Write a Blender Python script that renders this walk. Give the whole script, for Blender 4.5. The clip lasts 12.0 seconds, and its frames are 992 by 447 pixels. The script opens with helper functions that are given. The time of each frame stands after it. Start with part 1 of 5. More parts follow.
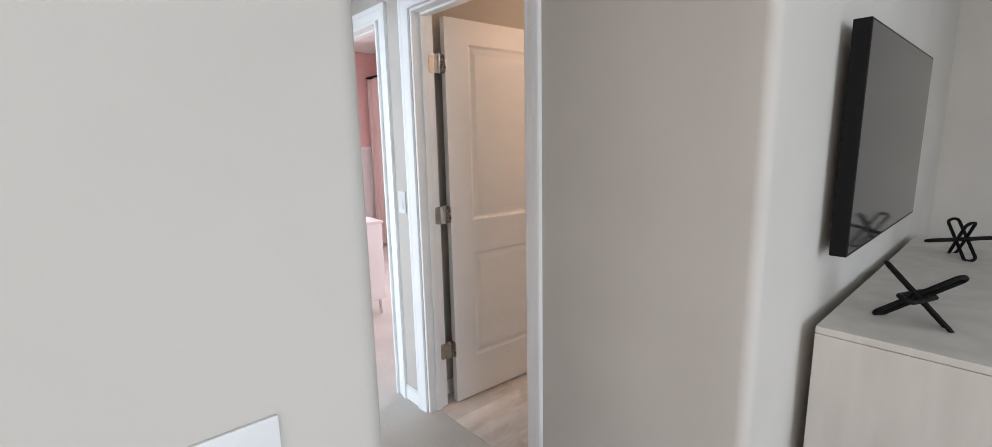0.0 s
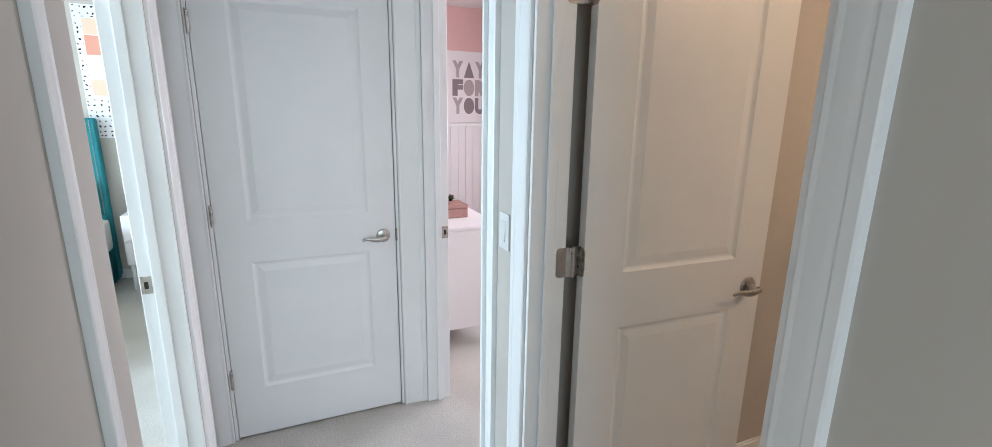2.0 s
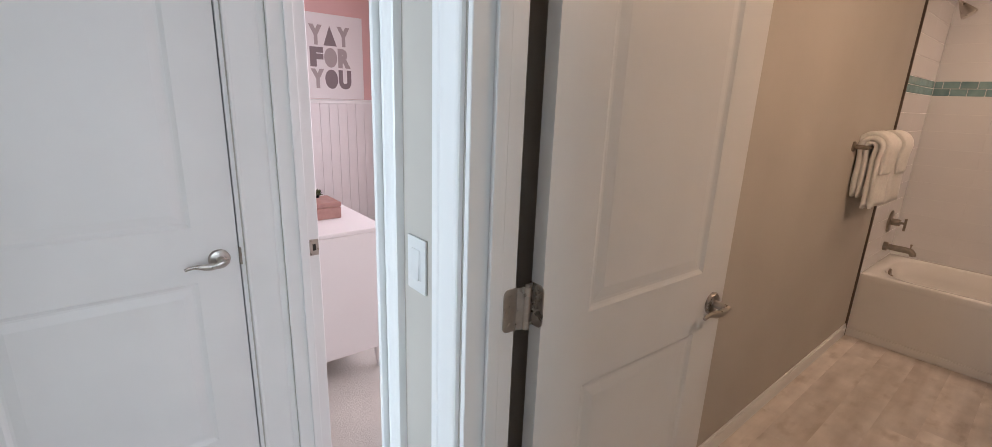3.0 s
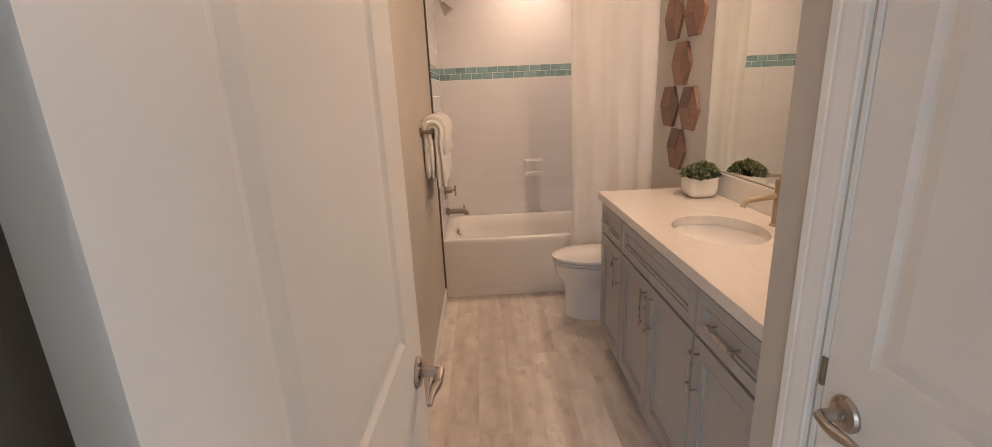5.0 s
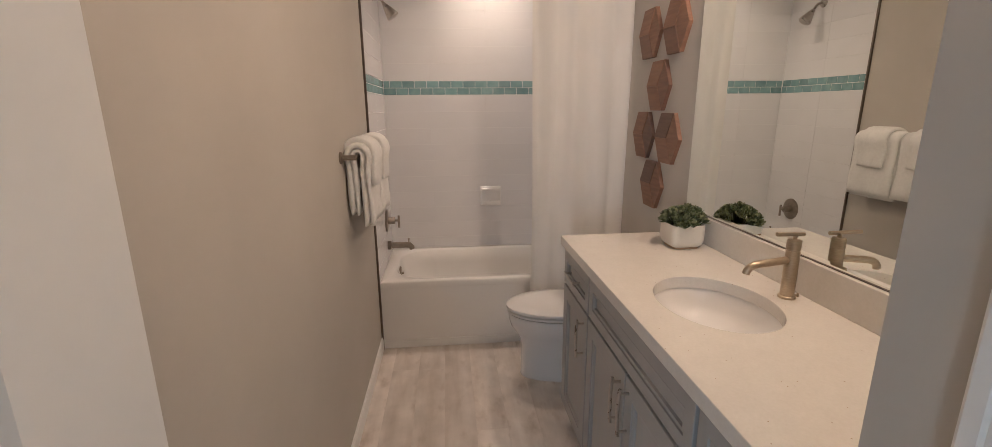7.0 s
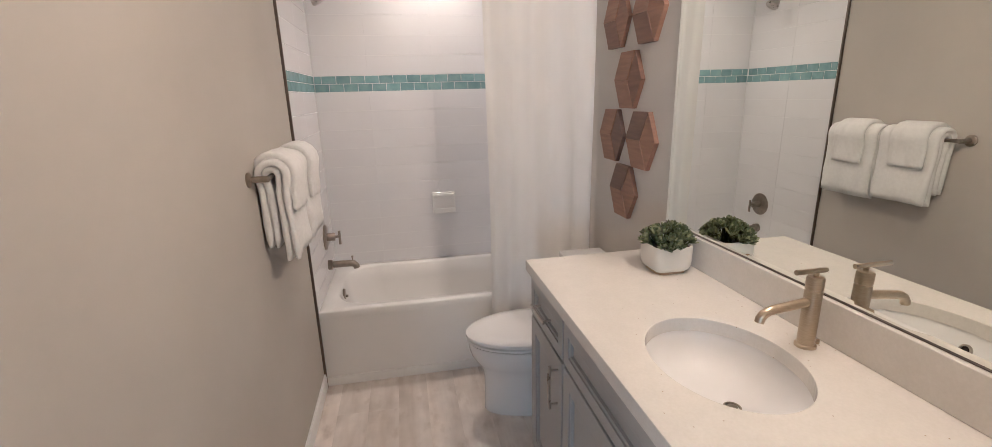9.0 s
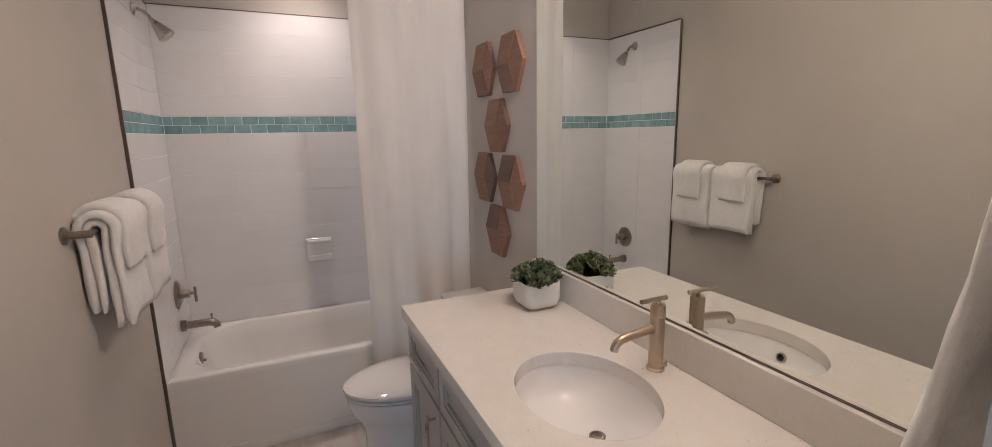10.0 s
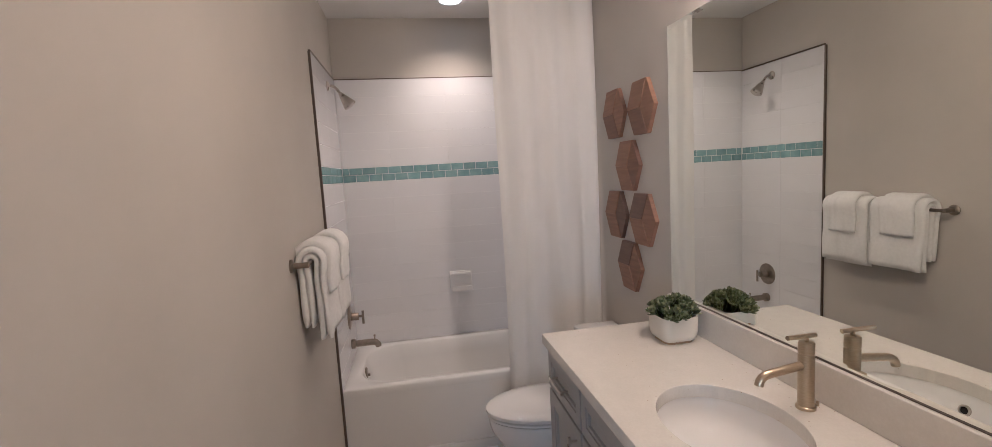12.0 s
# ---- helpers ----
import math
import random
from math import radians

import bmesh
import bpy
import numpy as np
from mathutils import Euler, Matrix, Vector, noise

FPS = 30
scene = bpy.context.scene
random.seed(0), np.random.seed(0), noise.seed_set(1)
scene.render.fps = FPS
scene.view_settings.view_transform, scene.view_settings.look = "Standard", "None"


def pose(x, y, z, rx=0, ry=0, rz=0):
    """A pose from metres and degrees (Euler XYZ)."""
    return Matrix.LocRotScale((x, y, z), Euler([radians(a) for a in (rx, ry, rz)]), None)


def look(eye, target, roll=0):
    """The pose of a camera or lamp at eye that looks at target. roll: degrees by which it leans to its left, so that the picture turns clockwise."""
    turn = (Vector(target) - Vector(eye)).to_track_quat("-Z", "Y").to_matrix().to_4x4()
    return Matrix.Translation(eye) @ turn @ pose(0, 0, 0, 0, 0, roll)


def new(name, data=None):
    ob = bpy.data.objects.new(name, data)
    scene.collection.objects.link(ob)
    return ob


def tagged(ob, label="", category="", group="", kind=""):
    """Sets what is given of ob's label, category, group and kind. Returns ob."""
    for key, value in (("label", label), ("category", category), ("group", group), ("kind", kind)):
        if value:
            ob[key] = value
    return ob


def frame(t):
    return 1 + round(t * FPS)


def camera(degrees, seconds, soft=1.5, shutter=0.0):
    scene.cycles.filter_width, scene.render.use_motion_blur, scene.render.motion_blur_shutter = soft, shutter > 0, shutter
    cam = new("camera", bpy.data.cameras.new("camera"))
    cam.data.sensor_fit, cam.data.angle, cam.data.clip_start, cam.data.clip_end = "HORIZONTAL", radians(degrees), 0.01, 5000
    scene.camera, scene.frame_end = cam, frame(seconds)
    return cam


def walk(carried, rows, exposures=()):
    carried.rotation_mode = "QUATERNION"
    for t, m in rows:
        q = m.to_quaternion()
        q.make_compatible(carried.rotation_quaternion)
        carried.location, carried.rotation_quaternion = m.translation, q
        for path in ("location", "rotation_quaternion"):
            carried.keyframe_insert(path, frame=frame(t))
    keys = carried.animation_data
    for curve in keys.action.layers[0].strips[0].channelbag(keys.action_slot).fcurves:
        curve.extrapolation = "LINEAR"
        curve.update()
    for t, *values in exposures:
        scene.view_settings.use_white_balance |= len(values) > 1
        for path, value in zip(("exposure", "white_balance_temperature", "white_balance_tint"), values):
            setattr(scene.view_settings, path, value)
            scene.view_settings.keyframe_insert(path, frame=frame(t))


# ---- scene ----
cam = camera(92.9, 12.0, soft=0.5)
PATH = [
    (0, (2.084, -1.256, 1.438), (0.609, 0.049, 1.09), -1.2),
    (0.2, (2.016, -1.142, 1.458), (0.516, 0.133, 1.107), -0.6),
    (0.5, (1.925, -1.002, 1.447), (0.361, 0.195, 1.101), -0.4),
    (1, (1.712, -0.792, 1.454), (0.013, 0.195, 1.081), -0.2),
    (1.5, (1.495, -0.672, 1.469), (-0.295, 0.127, 1.074), 0.7),
    (2, (1.229, -0.599, 1.484), (-0.556, 0.182, 1.033), 0.8),
    (2.5, (0.971, -0.53, 1.462), (-0.701, 0.46, 0.988), 2.4),
    (3, (0.722, -0.457, 1.461), (-0.763, 0.779, 0.945), 2.2),
    (3.3, (0.594, -0.417, 1.468), (-0.627, 1.078, 0.944), 2.3),
    (3.5, (0.495, -0.399, 1.466), (-0.519, 1.243, 0.944), 1.0),
    (3.7, (0.428, -0.383, 1.472), (-0.404, 1.359, 0.95), -0.6),
    (5.3, (0.284, 0.017, 1.477), (0.483, 1.932, 0.939), -1.9),
    (5.5, (0.262, 0.052, 1.48), (0.547, 1.956, 0.939), -1.5),
    (6, (0.305, 0.178, 1.47), (0.657, 2.074, 0.938), -1.3),
    (6.5, (0.4, 0.32, 1.479), (0.674, 2.244, 1.007), -0.7),
    (7, (0.451, 0.445, 1.486), (0.645, 2.378, 1.011), -0.4),
    (7.2, (0.461, 0.513, 1.476), (0.645, 2.449, 1.009), -0.1),
    (8.8, (0.502, 0.796, 1.545), (0.825, 2.695, 1.009), -1.5),
    (9, (0.517, 0.799, 1.542), (0.88, 2.694, 1.015), -1.5),
    (9.5, (0.548, 0.799, 1.552), (1.103, 2.664, 1.09), -1.4),
    (10, (0.588, 0.781, 1.554), (1.394, 2.573, 1.179), -1.0),
    (10.5, (0.606, 0.748, 1.557), (1.613, 2.448, 1.246), -1.1),
    (11, (0.575, 0.725, 1.561), (1.612, 2.412, 1.278), -1.6),
    (11.5, (0.515, 0.709, 1.567), (1.245, 2.553, 1.314), -3.1),
    (12, (0.473, 0.641, 1.59), (0.808, 2.602, 1.378), -3.3),
]
walk(cam, [(t, look(eye, target, roll)) for t, eye, target, roll in PATH],
     [(0, 0.52, 6350, 20), (0.6, 0.42, 6350, 17), (1.0, 0.57, 6100, 14), (1.5, 0.46, 6000, 11), (2.5, 0.31, 5900, 11), (3.0, 0.22, 6200, 17), (3.5, 0.23, 6700, 21), (5.3, 0.66, 6100, 16),
      (6.0, 0.62, 5850, 13), (6.5, 0.52, 5550, 11), (7.0, 0.4, 5450, 10), (9, 0.8, 4900, 7), (9.5, 0.45, 4980, 8), (10, 0.38, 4950, 10), (10.5, 0.4, 4950, 11), (11, 0.42, 4950, 11), (11.5, 0.43, 5050, 12), (12, 0.42, 4900, 10)])

# ---------------------------------------------------------------- world and light
world = bpy.data.worlds.new("sky_world")
scene.world = world
world.use_nodes = True
wn = world.node_tree
sky = wn.nodes.new("ShaderNodeTexSky")
sky.sky_type, sky.sun_disc = "NISHITA", False
sky.sun_elevation, sky.sun_rotation = radians(48), radians(120)
wn.nodes["Background"].inputs[1].default_value = 0.12
wn.links.new(sky.outputs[0], wn.nodes["Background"].inputs[0])


def area_lamp(name, eye, target, sx, sy, watts, colour, shape="RECTANGLE"):
    data = bpy.data.lights.new(name, "AREA")
    data.shape, data.size, data.size_y = shape, sx, sy
    data.energy, data.color = watts, colour
    ob = new(name, data)
    ob.matrix_world = look(eye, target)
    return ob


DAY = (0.755, 0.935, 1.0)
WARM = (1.0, 0.695, 0.455)
area_lamp("loft_window_light", (5.35, -0.6, 1.55), (1.0, -0.6, 1.3), 3.4, 1.7, 53, DAY)
area_lamp("loft_south_window_light", (3.4, -4.1, 1.55), (2.6, 0.0, 1.2), 2.9, 1.7, 38, (1.0, 0.935, 0.83))
area_lamp("pink_window_light", (-1.5, 2.10, 1.45), (-1.5, 0.0, 1.0), 2.4, 1.4, 54, (1.0, 0.90, 0.92))
area_lamp("bedroom_window_light", (-0.7, -4.1, 1.45), (-0.5, 0.0, 1.0), 3.2, 1.4, 150, (0.76, 0.93, 1.0))
# three bulbs of the vanity light over the mirror, and the downlight over the tub
for bulb_y in (1.46, 1.65, 1.84):
    bulb = bpy.data.lights.new("vanity_bulb", "POINT")
    bulb.energy, bulb.color, bulb.shadow_soft_size = 7.9, WARM, 0.035
    new("vanity_bulb", bulb).matrix_world = pose(1.415, bulb_y, 2.285)
can = bpy.data.lights.new("tub_light", "SPOT")
can.energy, can.color, can.spot_size, can.spot_blend, can.shadow_soft_size = 33, WARM, radians(130), 1.0, 0.06
new("tub_light", can).matrix_world = look((0.784, 3.66, 2.64), (0.784, 3.66, 0.0))


# ---------------------------------------------------------------- helpers
def part(name, bm, material, parent=None, label="", smooth=False, angle=35):
    me = bpy.data.meshes.new(name)
    bmesh.ops.recalc_face_normals(bm, faces=bm.faces[:])
    bm.to_mesh(me)
    bm.free()
    me.materials.append(material)
    if smooth:
        me.polygons.foreach_set("use_smooth", [True] * len(me.polygons))
        me.set_sharp_from_angle(angle=radians(angle))
    ob = new(name, me)
    ob.parent = parent
    if label:
        ob["label"] = label
    return ob


def empty(name, x=0.0, y=0.0, z=0.0, rz=0.0):
    ob = new(name)
    ob.empty_display_size = 0.1
    ob.matrix_world = pose(x, y, z, 0, 0, rz)
    return ob


def box(bm, x0, x1, y0, y1, z0, z1, bevel=0.0, seg=2, turn=None):
    m = Matrix.LocRotScale(((x0 + x1) / 2, (y0 + y1) / 2, (z0 + z1) / 2), turn, (abs(x1 - x0), abs(y1 - y0), abs(z1 - z0)))
    made = bmesh.ops.create_cube(bm, size=1.0, matrix=m)
    if bevel:
        edges = list({e for v in made["verts"] for e in v.link_edges})
        bmesh.ops.bevel(bm, geom=edges, offset=bevel, segments=seg, affect="EDGES", profile=0.6)
    return bm


def boxes(*rows, bevel=0.0, seg=1):
    bm = bmesh.new()
    for r in rows:
        box(bm, *r, bevel=bevel, seg=seg)
    return bm


def rings(bm, loops, closed_ends=True):
    """Skin a list of vertex loops of equal length."""
    made = [[bm.verts.new(p) for p in loop] for loop in loops]
    n = len(made[0])
    for a, b in zip(made, made[1:]):
        for i in range(n):
            bm.faces.new((a[i], a[(i + 1) % n], b[(i + 1) % n], b[i]))
    if closed_ends:
        bm.faces.new(made[0])
        bm.faces.new(made[-1])
    return bm


def lathe(bm, profile, at=(0, 0, 0), axis="z", n=24, sx=1.0, sy=1.0):
    """Turn (radius, height) pairs round an axis through at."""
    def place(r, h, a):
        u, v = r * math.cos(a) * sx, r * math.sin(a) * sy
        p = {"z": (u, v, h), "x": (h, u, v), "y": (u, h, v)}[axis]
        return Vector(at) + Vector(p)
    loops = [[place(max(r, 1e-4), h, 2 * math.pi * i / n) for i in range(n)] for r, h in profile]
    return rings(bm, loops)


def tube(bm, pts, r, n=10, flat=1.0):
    """A round bar along a line of points; r is one radius or one for each point."""
    pts = [Vector(p) for p in pts]
    rs = r if isinstance(r, (list, tuple)) else [r] * len(pts)
    loops, side = [], None
    for i, p in enumerate(pts):
        d = (pts[min(i + 1, len(pts) - 1)] - pts[max(i - 1, 0)]).normalized()
        if side is None:
            side = d.orthogonal().normalized()
        side = (side - d * side.dot(d)).normalized()
        up = d.cross(side)
        loops.append([p + (side * math.cos(a) + up * math.sin(a) * flat) * rs[i] for a in (2 * math.pi * k / n for k in range(n))])
    return rings(bm, loops)


def arc(c, r, a0, a1, plane, n=6):
    out = []
    for i in range(n + 1):
        a = radians(a0 + (a1 - a0) * i / n)
        u, v = r * math.cos(a), r * math.sin(a)
        out.append(Vector(c) + Vector({"xz": (u, 0, v), "xy": (u, v, 0), "yz": (0, u, v)}[plane]))
    return out


# ---------------------------------------------------------------- materials
def mat(name, colour, rough=0.5, metal=0.0, spec=0.5):
    m = bpy.data.materials.new(name)
    m.use_nodes = True
    b = m.node_tree.nodes["Principled BSDF"]
    b.inputs["Base Color"].default_value = (*colour, 1)
    b.inputs["Roughness"].default_value = rough
    b.inputs["Metallic"].default_value = metal
    b.inputs["Specular IOR Level"].default_value = spec
    return m


def grain(m, colours, scale, detail=4.0, stretch=(1, 1, 1), bump=0.0, bump_scale=None, bump_dist=0.002, rough=None, random_tint=0.0, coarse=0.0, coarse_scale=1.2):
    """Noise-driven colour between two tones, a second coarse tone, fine relief, and a tint for each object."""
    t = m.node_tree
    b = t.nodes["Principled BSDF"]
    tc = t.nodes.new("ShaderNodeTexCoord")
    mp = t.nodes.new("ShaderNodeMapping")
    mp.inputs["Scale"].default_value = stretch
    t.links.new(tc.outputs["Object"], mp.inputs["Vector"])
    nz = t.nodes.new("ShaderNodeTexNoise")
    nz.inputs["Scale"].default_value, nz.inputs["Detail"].default_value = scale, detail
    if random_tint:
        oi = t.nodes.new("ShaderNodeObjectInfo")
        ad = t.nodes.new("ShaderNodeVectorMath")
        ad.operation = "ADD"
        sc = t.nodes.new("ShaderNodeVectorMath")
        sc.operation = "SCALE"
        sc.inputs[0].default_value = (37, 53, 71)
        t.links.new(oi.outputs["Random"], sc.inputs["Scale"])
        t.links.new(mp.outputs[0], ad.inputs[0])
        t.links.new(sc.outputs[0], ad.inputs[1])
        t.links.new(ad.outputs[0], nz.inputs["Vector"])
    else:
        t.links.new(mp.outputs[0], nz.inputs["Vector"])
    ramp = t.nodes.new("ShaderNodeValToRGB")
    e = ramp.color_ramp.elements
    e[0].position, e[1].position = 0.32, 0.68
    e[0].color, e[1].color = (*colours[0], 1), (*colours[1], 1)
    t.links.new(nz.outputs["Fac"], ramp.inputs[0])
    out = ramp.outputs[0]
    if coarse:
        n2 = t.nodes.new("ShaderNodeTexNoise")
        n2.inputs["Scale"].default_value, n2.inputs["Detail"].default_value = coarse_scale, 3
        t.links.new(tc.outputs["Object"], n2.inputs["Vector"])
        mr = t.nodes.new("ShaderNodeMapRange")
        mr.inputs[1].default_value, mr.inputs[2].default_value = 0.3, 0.7
        mr.inputs[3].default_value, mr.inputs[4].default_value = 1 - coarse, 1 + coarse
        t.links.new(n2.outputs["Fac"], mr.inputs[0])
        hs = t.nodes.new("ShaderNodeHueSaturation")
        t.links.new(mr.outputs[0], hs.inputs["Value"])
        t.links.new(out, hs.inputs["Color"])
        out = hs.outputs[0]
    if random_tint:
        mr = t.nodes.new("ShaderNodeMapRange")
        mr.inputs[3].default_value, mr.inputs[4].default_value = 1 - random_tint, 1 + random_tint
        t.links.new(oi.outputs["Random"], mr.inputs[0])
        hs = t.nodes.new("ShaderNodeHueSaturation")
        t.links.new(mr.outputs[0], hs.inputs["Value"])
        t.links.new(out, hs.inputs["Color"])
        out = hs.outputs[0]
    t.links.new(out, b.inputs["Base Color"])
    if rough:
        mr = t.nodes.new("ShaderNodeMapRange")
        mr.inputs[3].default_value, mr.inputs[4].default_value = rough
        t.links.new(nz.outputs["Fac"], mr.inputs[0])
        t.links.new(mr.outputs[0], b.inputs["Roughness"])
    if bump:
        nb = t.nodes.new("ShaderNodeTexNoise")
        nb.inputs["Scale"].default_value, nb.inputs["Detail"].default_value = bump_scale or scale, 3
        t.links.new(mp.outputs[0], nb.inputs["Vector"])
        bp = t.nodes.new("ShaderNodeBump")
        bp.inputs["Strength"].default_value, bp.inputs["Distance"].default_value = bump, bump_dist
        t.links.new(nb.outputs["Fac"], bp.inputs["Height"])
        t.links.new(bp.outputs[0], b.inputs["Normal"])
    return m


WALL = grain(mat("wall_paint", (0.59, 0.55, 0.505), 0.75), ((0.507, 0.473, 0.426), (0.537, 0.502, 0.454)), 2.5, bump=0.12, bump_scale=160, bump_dist=0.0012, coarse=0.02)
CEIL = grain(mat("ceiling_paint", (0.8, 0.79, 0.77), 0.85), ((0.78, 0.77, 0.75), (0.82, 0.81, 0.79)), 3, bump=0.2, bump_scale=90, bump_dist=0.002)
TRIM = grain(mat("white_trim_paint", (0.8, 0.8, 0.79), 0.35), ((0.82, 0.82, 0.81), (0.85, 0.85, 0.84)), 5, bump=0.04, bump_scale=60, bump_dist=0.001, rough=(0.28, 0.42))
DOOR = grain(mat("white_door_paint", (0.78, 0.78, 0.77), 0.4), ((0.80, 0.80, 0.79), (0.83, 0.83, 0.82)), 4, bump=0.04, bump_scale=45, bump_dist=0.0006, rough=(0.33, 0.48))
CARPET = grain(mat("beige_carpet", (0.45, 0.42, 0.38), 1.0, spec=0.1), ((0.55, 0.52, 0.47), (0.73, 0.70, 0.645)), 140, detail=6, bump=0.9, bump_scale=260, bump_dist=0.012, coarse=0.09, coarse_scale=3)
PLANK = grain(mat("whitewashed_plank", (0.5, 0.46, 0.42), 0.45), ((0.61, 0.545, 0.49), (0.80, 0.748, 0.70)), 4.0, detail=8, stretch=(3.2, 0.5, 1), bump=0.08, bump_scale=30, bump_dist=0.0008, rough=(0.35, 0.55), random_tint=0.12, coarse=0.11, coarse_scale=7)
GROUT_DARK = mat("plank_joint", (0.60, 0.54, 0.485), 0.9)
TILE = grain(mat("white_glazed_tile", (0.78, 0.77, 0.77), 0.12), ((0.76, 0.755, 0.77), (0.785, 0.78, 0.795)), 3, bump=0.05, bump_scale=14, bump_dist=0.002, random_tint=0.012)
GROUT = grain(mat("white_grout", (0.74, 0.73, 0.71), 0.9), ((0.80, 0.795, 0.80), (0.83, 0.825, 0.83)), 60, bump=0.2, bump_scale=200)
AQUA = grain(mat("aqua_glass_tile", (0.2, 0.36, 0.38), 0.08), ((0.20, 0.335, 0.355), (0.29, 0.435, 0.45)), 18, random_tint=0.14, bump=0.04, bump_scale=20)
QUARTZ = grain(mat("speckled_quartz", (0.72, 0.69, 0.65), 0.18), ((0.685, 0.652, 0.60), (0.715, 0.682, 0.632)), 150, detail=2, coarse=0.02, coarse_scale=20)
CABINET = grain(mat("grey_cabinet_paint", (0.235, 0.23, 0.23), 0.42), ((0.355, 0.345, 0.33), (0.388, 0.377, 0.362)), 5, stretch=(4, 4, 0.5), bump=0.05, bump_scale=50, rough=(0.36, 0.5))
NICKEL = grain(mat("satin_nickel", (0.50, 0.46, 0.42), 0.3, 1.0), ((0.46, 0.42, 0.38), (0.54, 0.50, 0.46)), 40, rough=(0.22, 0.36))
BRONZE = grain(mat("champagne_bronze", (0.52, 0.41, 0.29), 0.3, 1.0), ((0.46, 0.38, 0.28), (0.53, 0.44, 0.33)), 60, stretch=(1, 1, 8), rough=(0.25, 0.38))
DARKNICKEL = grain(mat("aged_nickel", (0.32, 0.275, 0.23), 0.3, 1.0), ((0.29, 0.25, 0.21), (0.36, 0.31, 0.26)), 40, rough=(0.25, 0.4))
STRIP = mat("dark_metal_edge_strip", (0.16, 0.13, 0.11), 0.4, 0.8)
PORCELAIN = mat("white_porcelain", (0.80, 0.79, 0.78), 0.08)
ACRYLIC = grain(mat("white_acrylic", (0.80, 0.79, 0.77), 0.16), ((0.79, 0.78, 0.76), (0.81, 0.80, 0.78)), 3)
MIRROR = mat("mirror_silver", (0.85, 0.87, 0.83), 0.0, 1.0)
TOWEL = grain(mat("white_terry", (0.78, 0.77, 0.75), 1.0, spec=0.1), ((0.82, 0.81, 0.79), (0.87, 0.86, 0.84)), 60, bump=0.55, bump_scale=260, bump_dist=0.002)
CLOTH = grain(mat("white_curtain_cloth", (0.78, 0.76, 0.73), 0.9, spec=0.15), ((0.76, 0.74, 0.71), (0.80, 0.78, 0.75)), 8, stretch=(1, 1, 0.3), bump=0.15, bump_scale=500, bump_dist=0.0006)
POT = grain(mat("cream_ceramic", (0.72, 0.67, 0.58), 0.4), ((0.70, 0.645, 0.55), (0.75, 0.70, 0.61)), 12)
CLAY = mat("bare_clay_foot", (0.42, 0.28, 0.17), 0.8)
SOIL = mat("potting_soil", (0.03, 0.025, 0.02), 1.0)
LEAF = grain(mat("succulent_green", (0.08, 0.13, 0.07), 0.45), ((0.04, 0.055, 0.022), (0.125, 0.145, 0.06)), 40)
LEAFTIP = grain(mat("pale_succulent_green", (0.16, 0.22, 0.14), 0.45), ((0.15, 0.165, 0.075), (0.30, 0.31, 0.17)), 40)
BLACK = mat("black_metal", (0.005, 0.005, 0.005), 0.6, 0.0, 0.15)
SCREEN = mat("tv_glass", (0.02, 0.02, 0.022), 0.08)
PLASTIC = mat("white_plastic", (0.69, 0.69, 0.68), 0.35)
LCD = grain(mat("grey_display", (0.28, 0.31, 0.32), 0.15), ((0.27, 0.30, 0.31), (0.30, 0.33, 0.34)), 6)
TAUPE = grain(mat("taupe_metal", (0.22, 0.17, 0.15), 0.4, 0.5), ((0.20, 0.155, 0.135), (0.25, 0.195, 0.17)), 8)
# near-black colour that paints the shade inside small openings
HOLE_SHADE = mat("painted_hole_shade", (0.03, 0.025, 0.022), 0.9)
WASHED = grain(mat("limed_wood", (0.55, 0.52, 0.47), 0.55), ((0.49, 0.455, 0.405), (0.575, 0.54, 0.485)), 6, detail=8, stretch=(2, 2, 0.35), bump=0.15, bump_scale=60)
PINK = grain(mat("pink_paint", (0.72, 0.40, 0.37), 0.75), ((0.73, 0.47, 0.45), (0.77, 0.50, 0.48)), 3, bump=0.1, bump_scale=160, bump_dist=0.001)
PINKCLOTH = grain(mat("pink_curtain_cloth", (0.72, 0.5, 0.47), 0.8), ((0.80, 0.62, 0.60), (0.85, 0.69, 0.67)), 9, stretch=(1, 1, 0.2))
BEAD = grain(mat("white_beadboard", (0.78, 0.76, 0.76), 0.4), ((0.77, 0.75, 0.75), (0.80, 0.78, 0.78)), 4)
WHITEFURN = grain(mat("white_lacquer", (0.80, 0.78, 0.78), 0.3), ((0.79, 0.77, 0.77), (0.81, 0.79, 0.79)), 4)
ROSEBOX = grain(mat("rose_leather", (0.36, 0.2, 0.17), 0.5), ((0.33, 0.18, 0.155), (0.39, 0.22, 0.19)), 30)
PAPER = mat("poster_paper", (0.82, 0.80, 0.80), 0.7)
INK1 = mat("grey_ink", (0.24, 0.20, 0.21), 0.7)
INK2 = mat("pale_ink", (0.42, 0.37, 0.37), 0.7)
TEAL = grain(mat("teal_upholstery", (0.01, 0.19, 0.22), 0.75), ((0.008, 0.16, 0.19), (0.015, 0.23, 0.26)), 60, bump=0.3, bump_scale=300)
MUSTARD = grain(mat("mustard_cloth", (0.55, 0.24, 0.03), 0.9), ((0.5, 0.21, 0.025), (0.6, 0.27, 0.04)), 30)
PEACH = mat("peach_print", (0.85, 0.52, 0.36), 0.7)
CORAL = mat("coral_print", (0.78, 0.36, 0.26), 0.7)
PALEPEACH = mat("pale_peach_print", (0.82, 0.62, 0.46), 0.7)
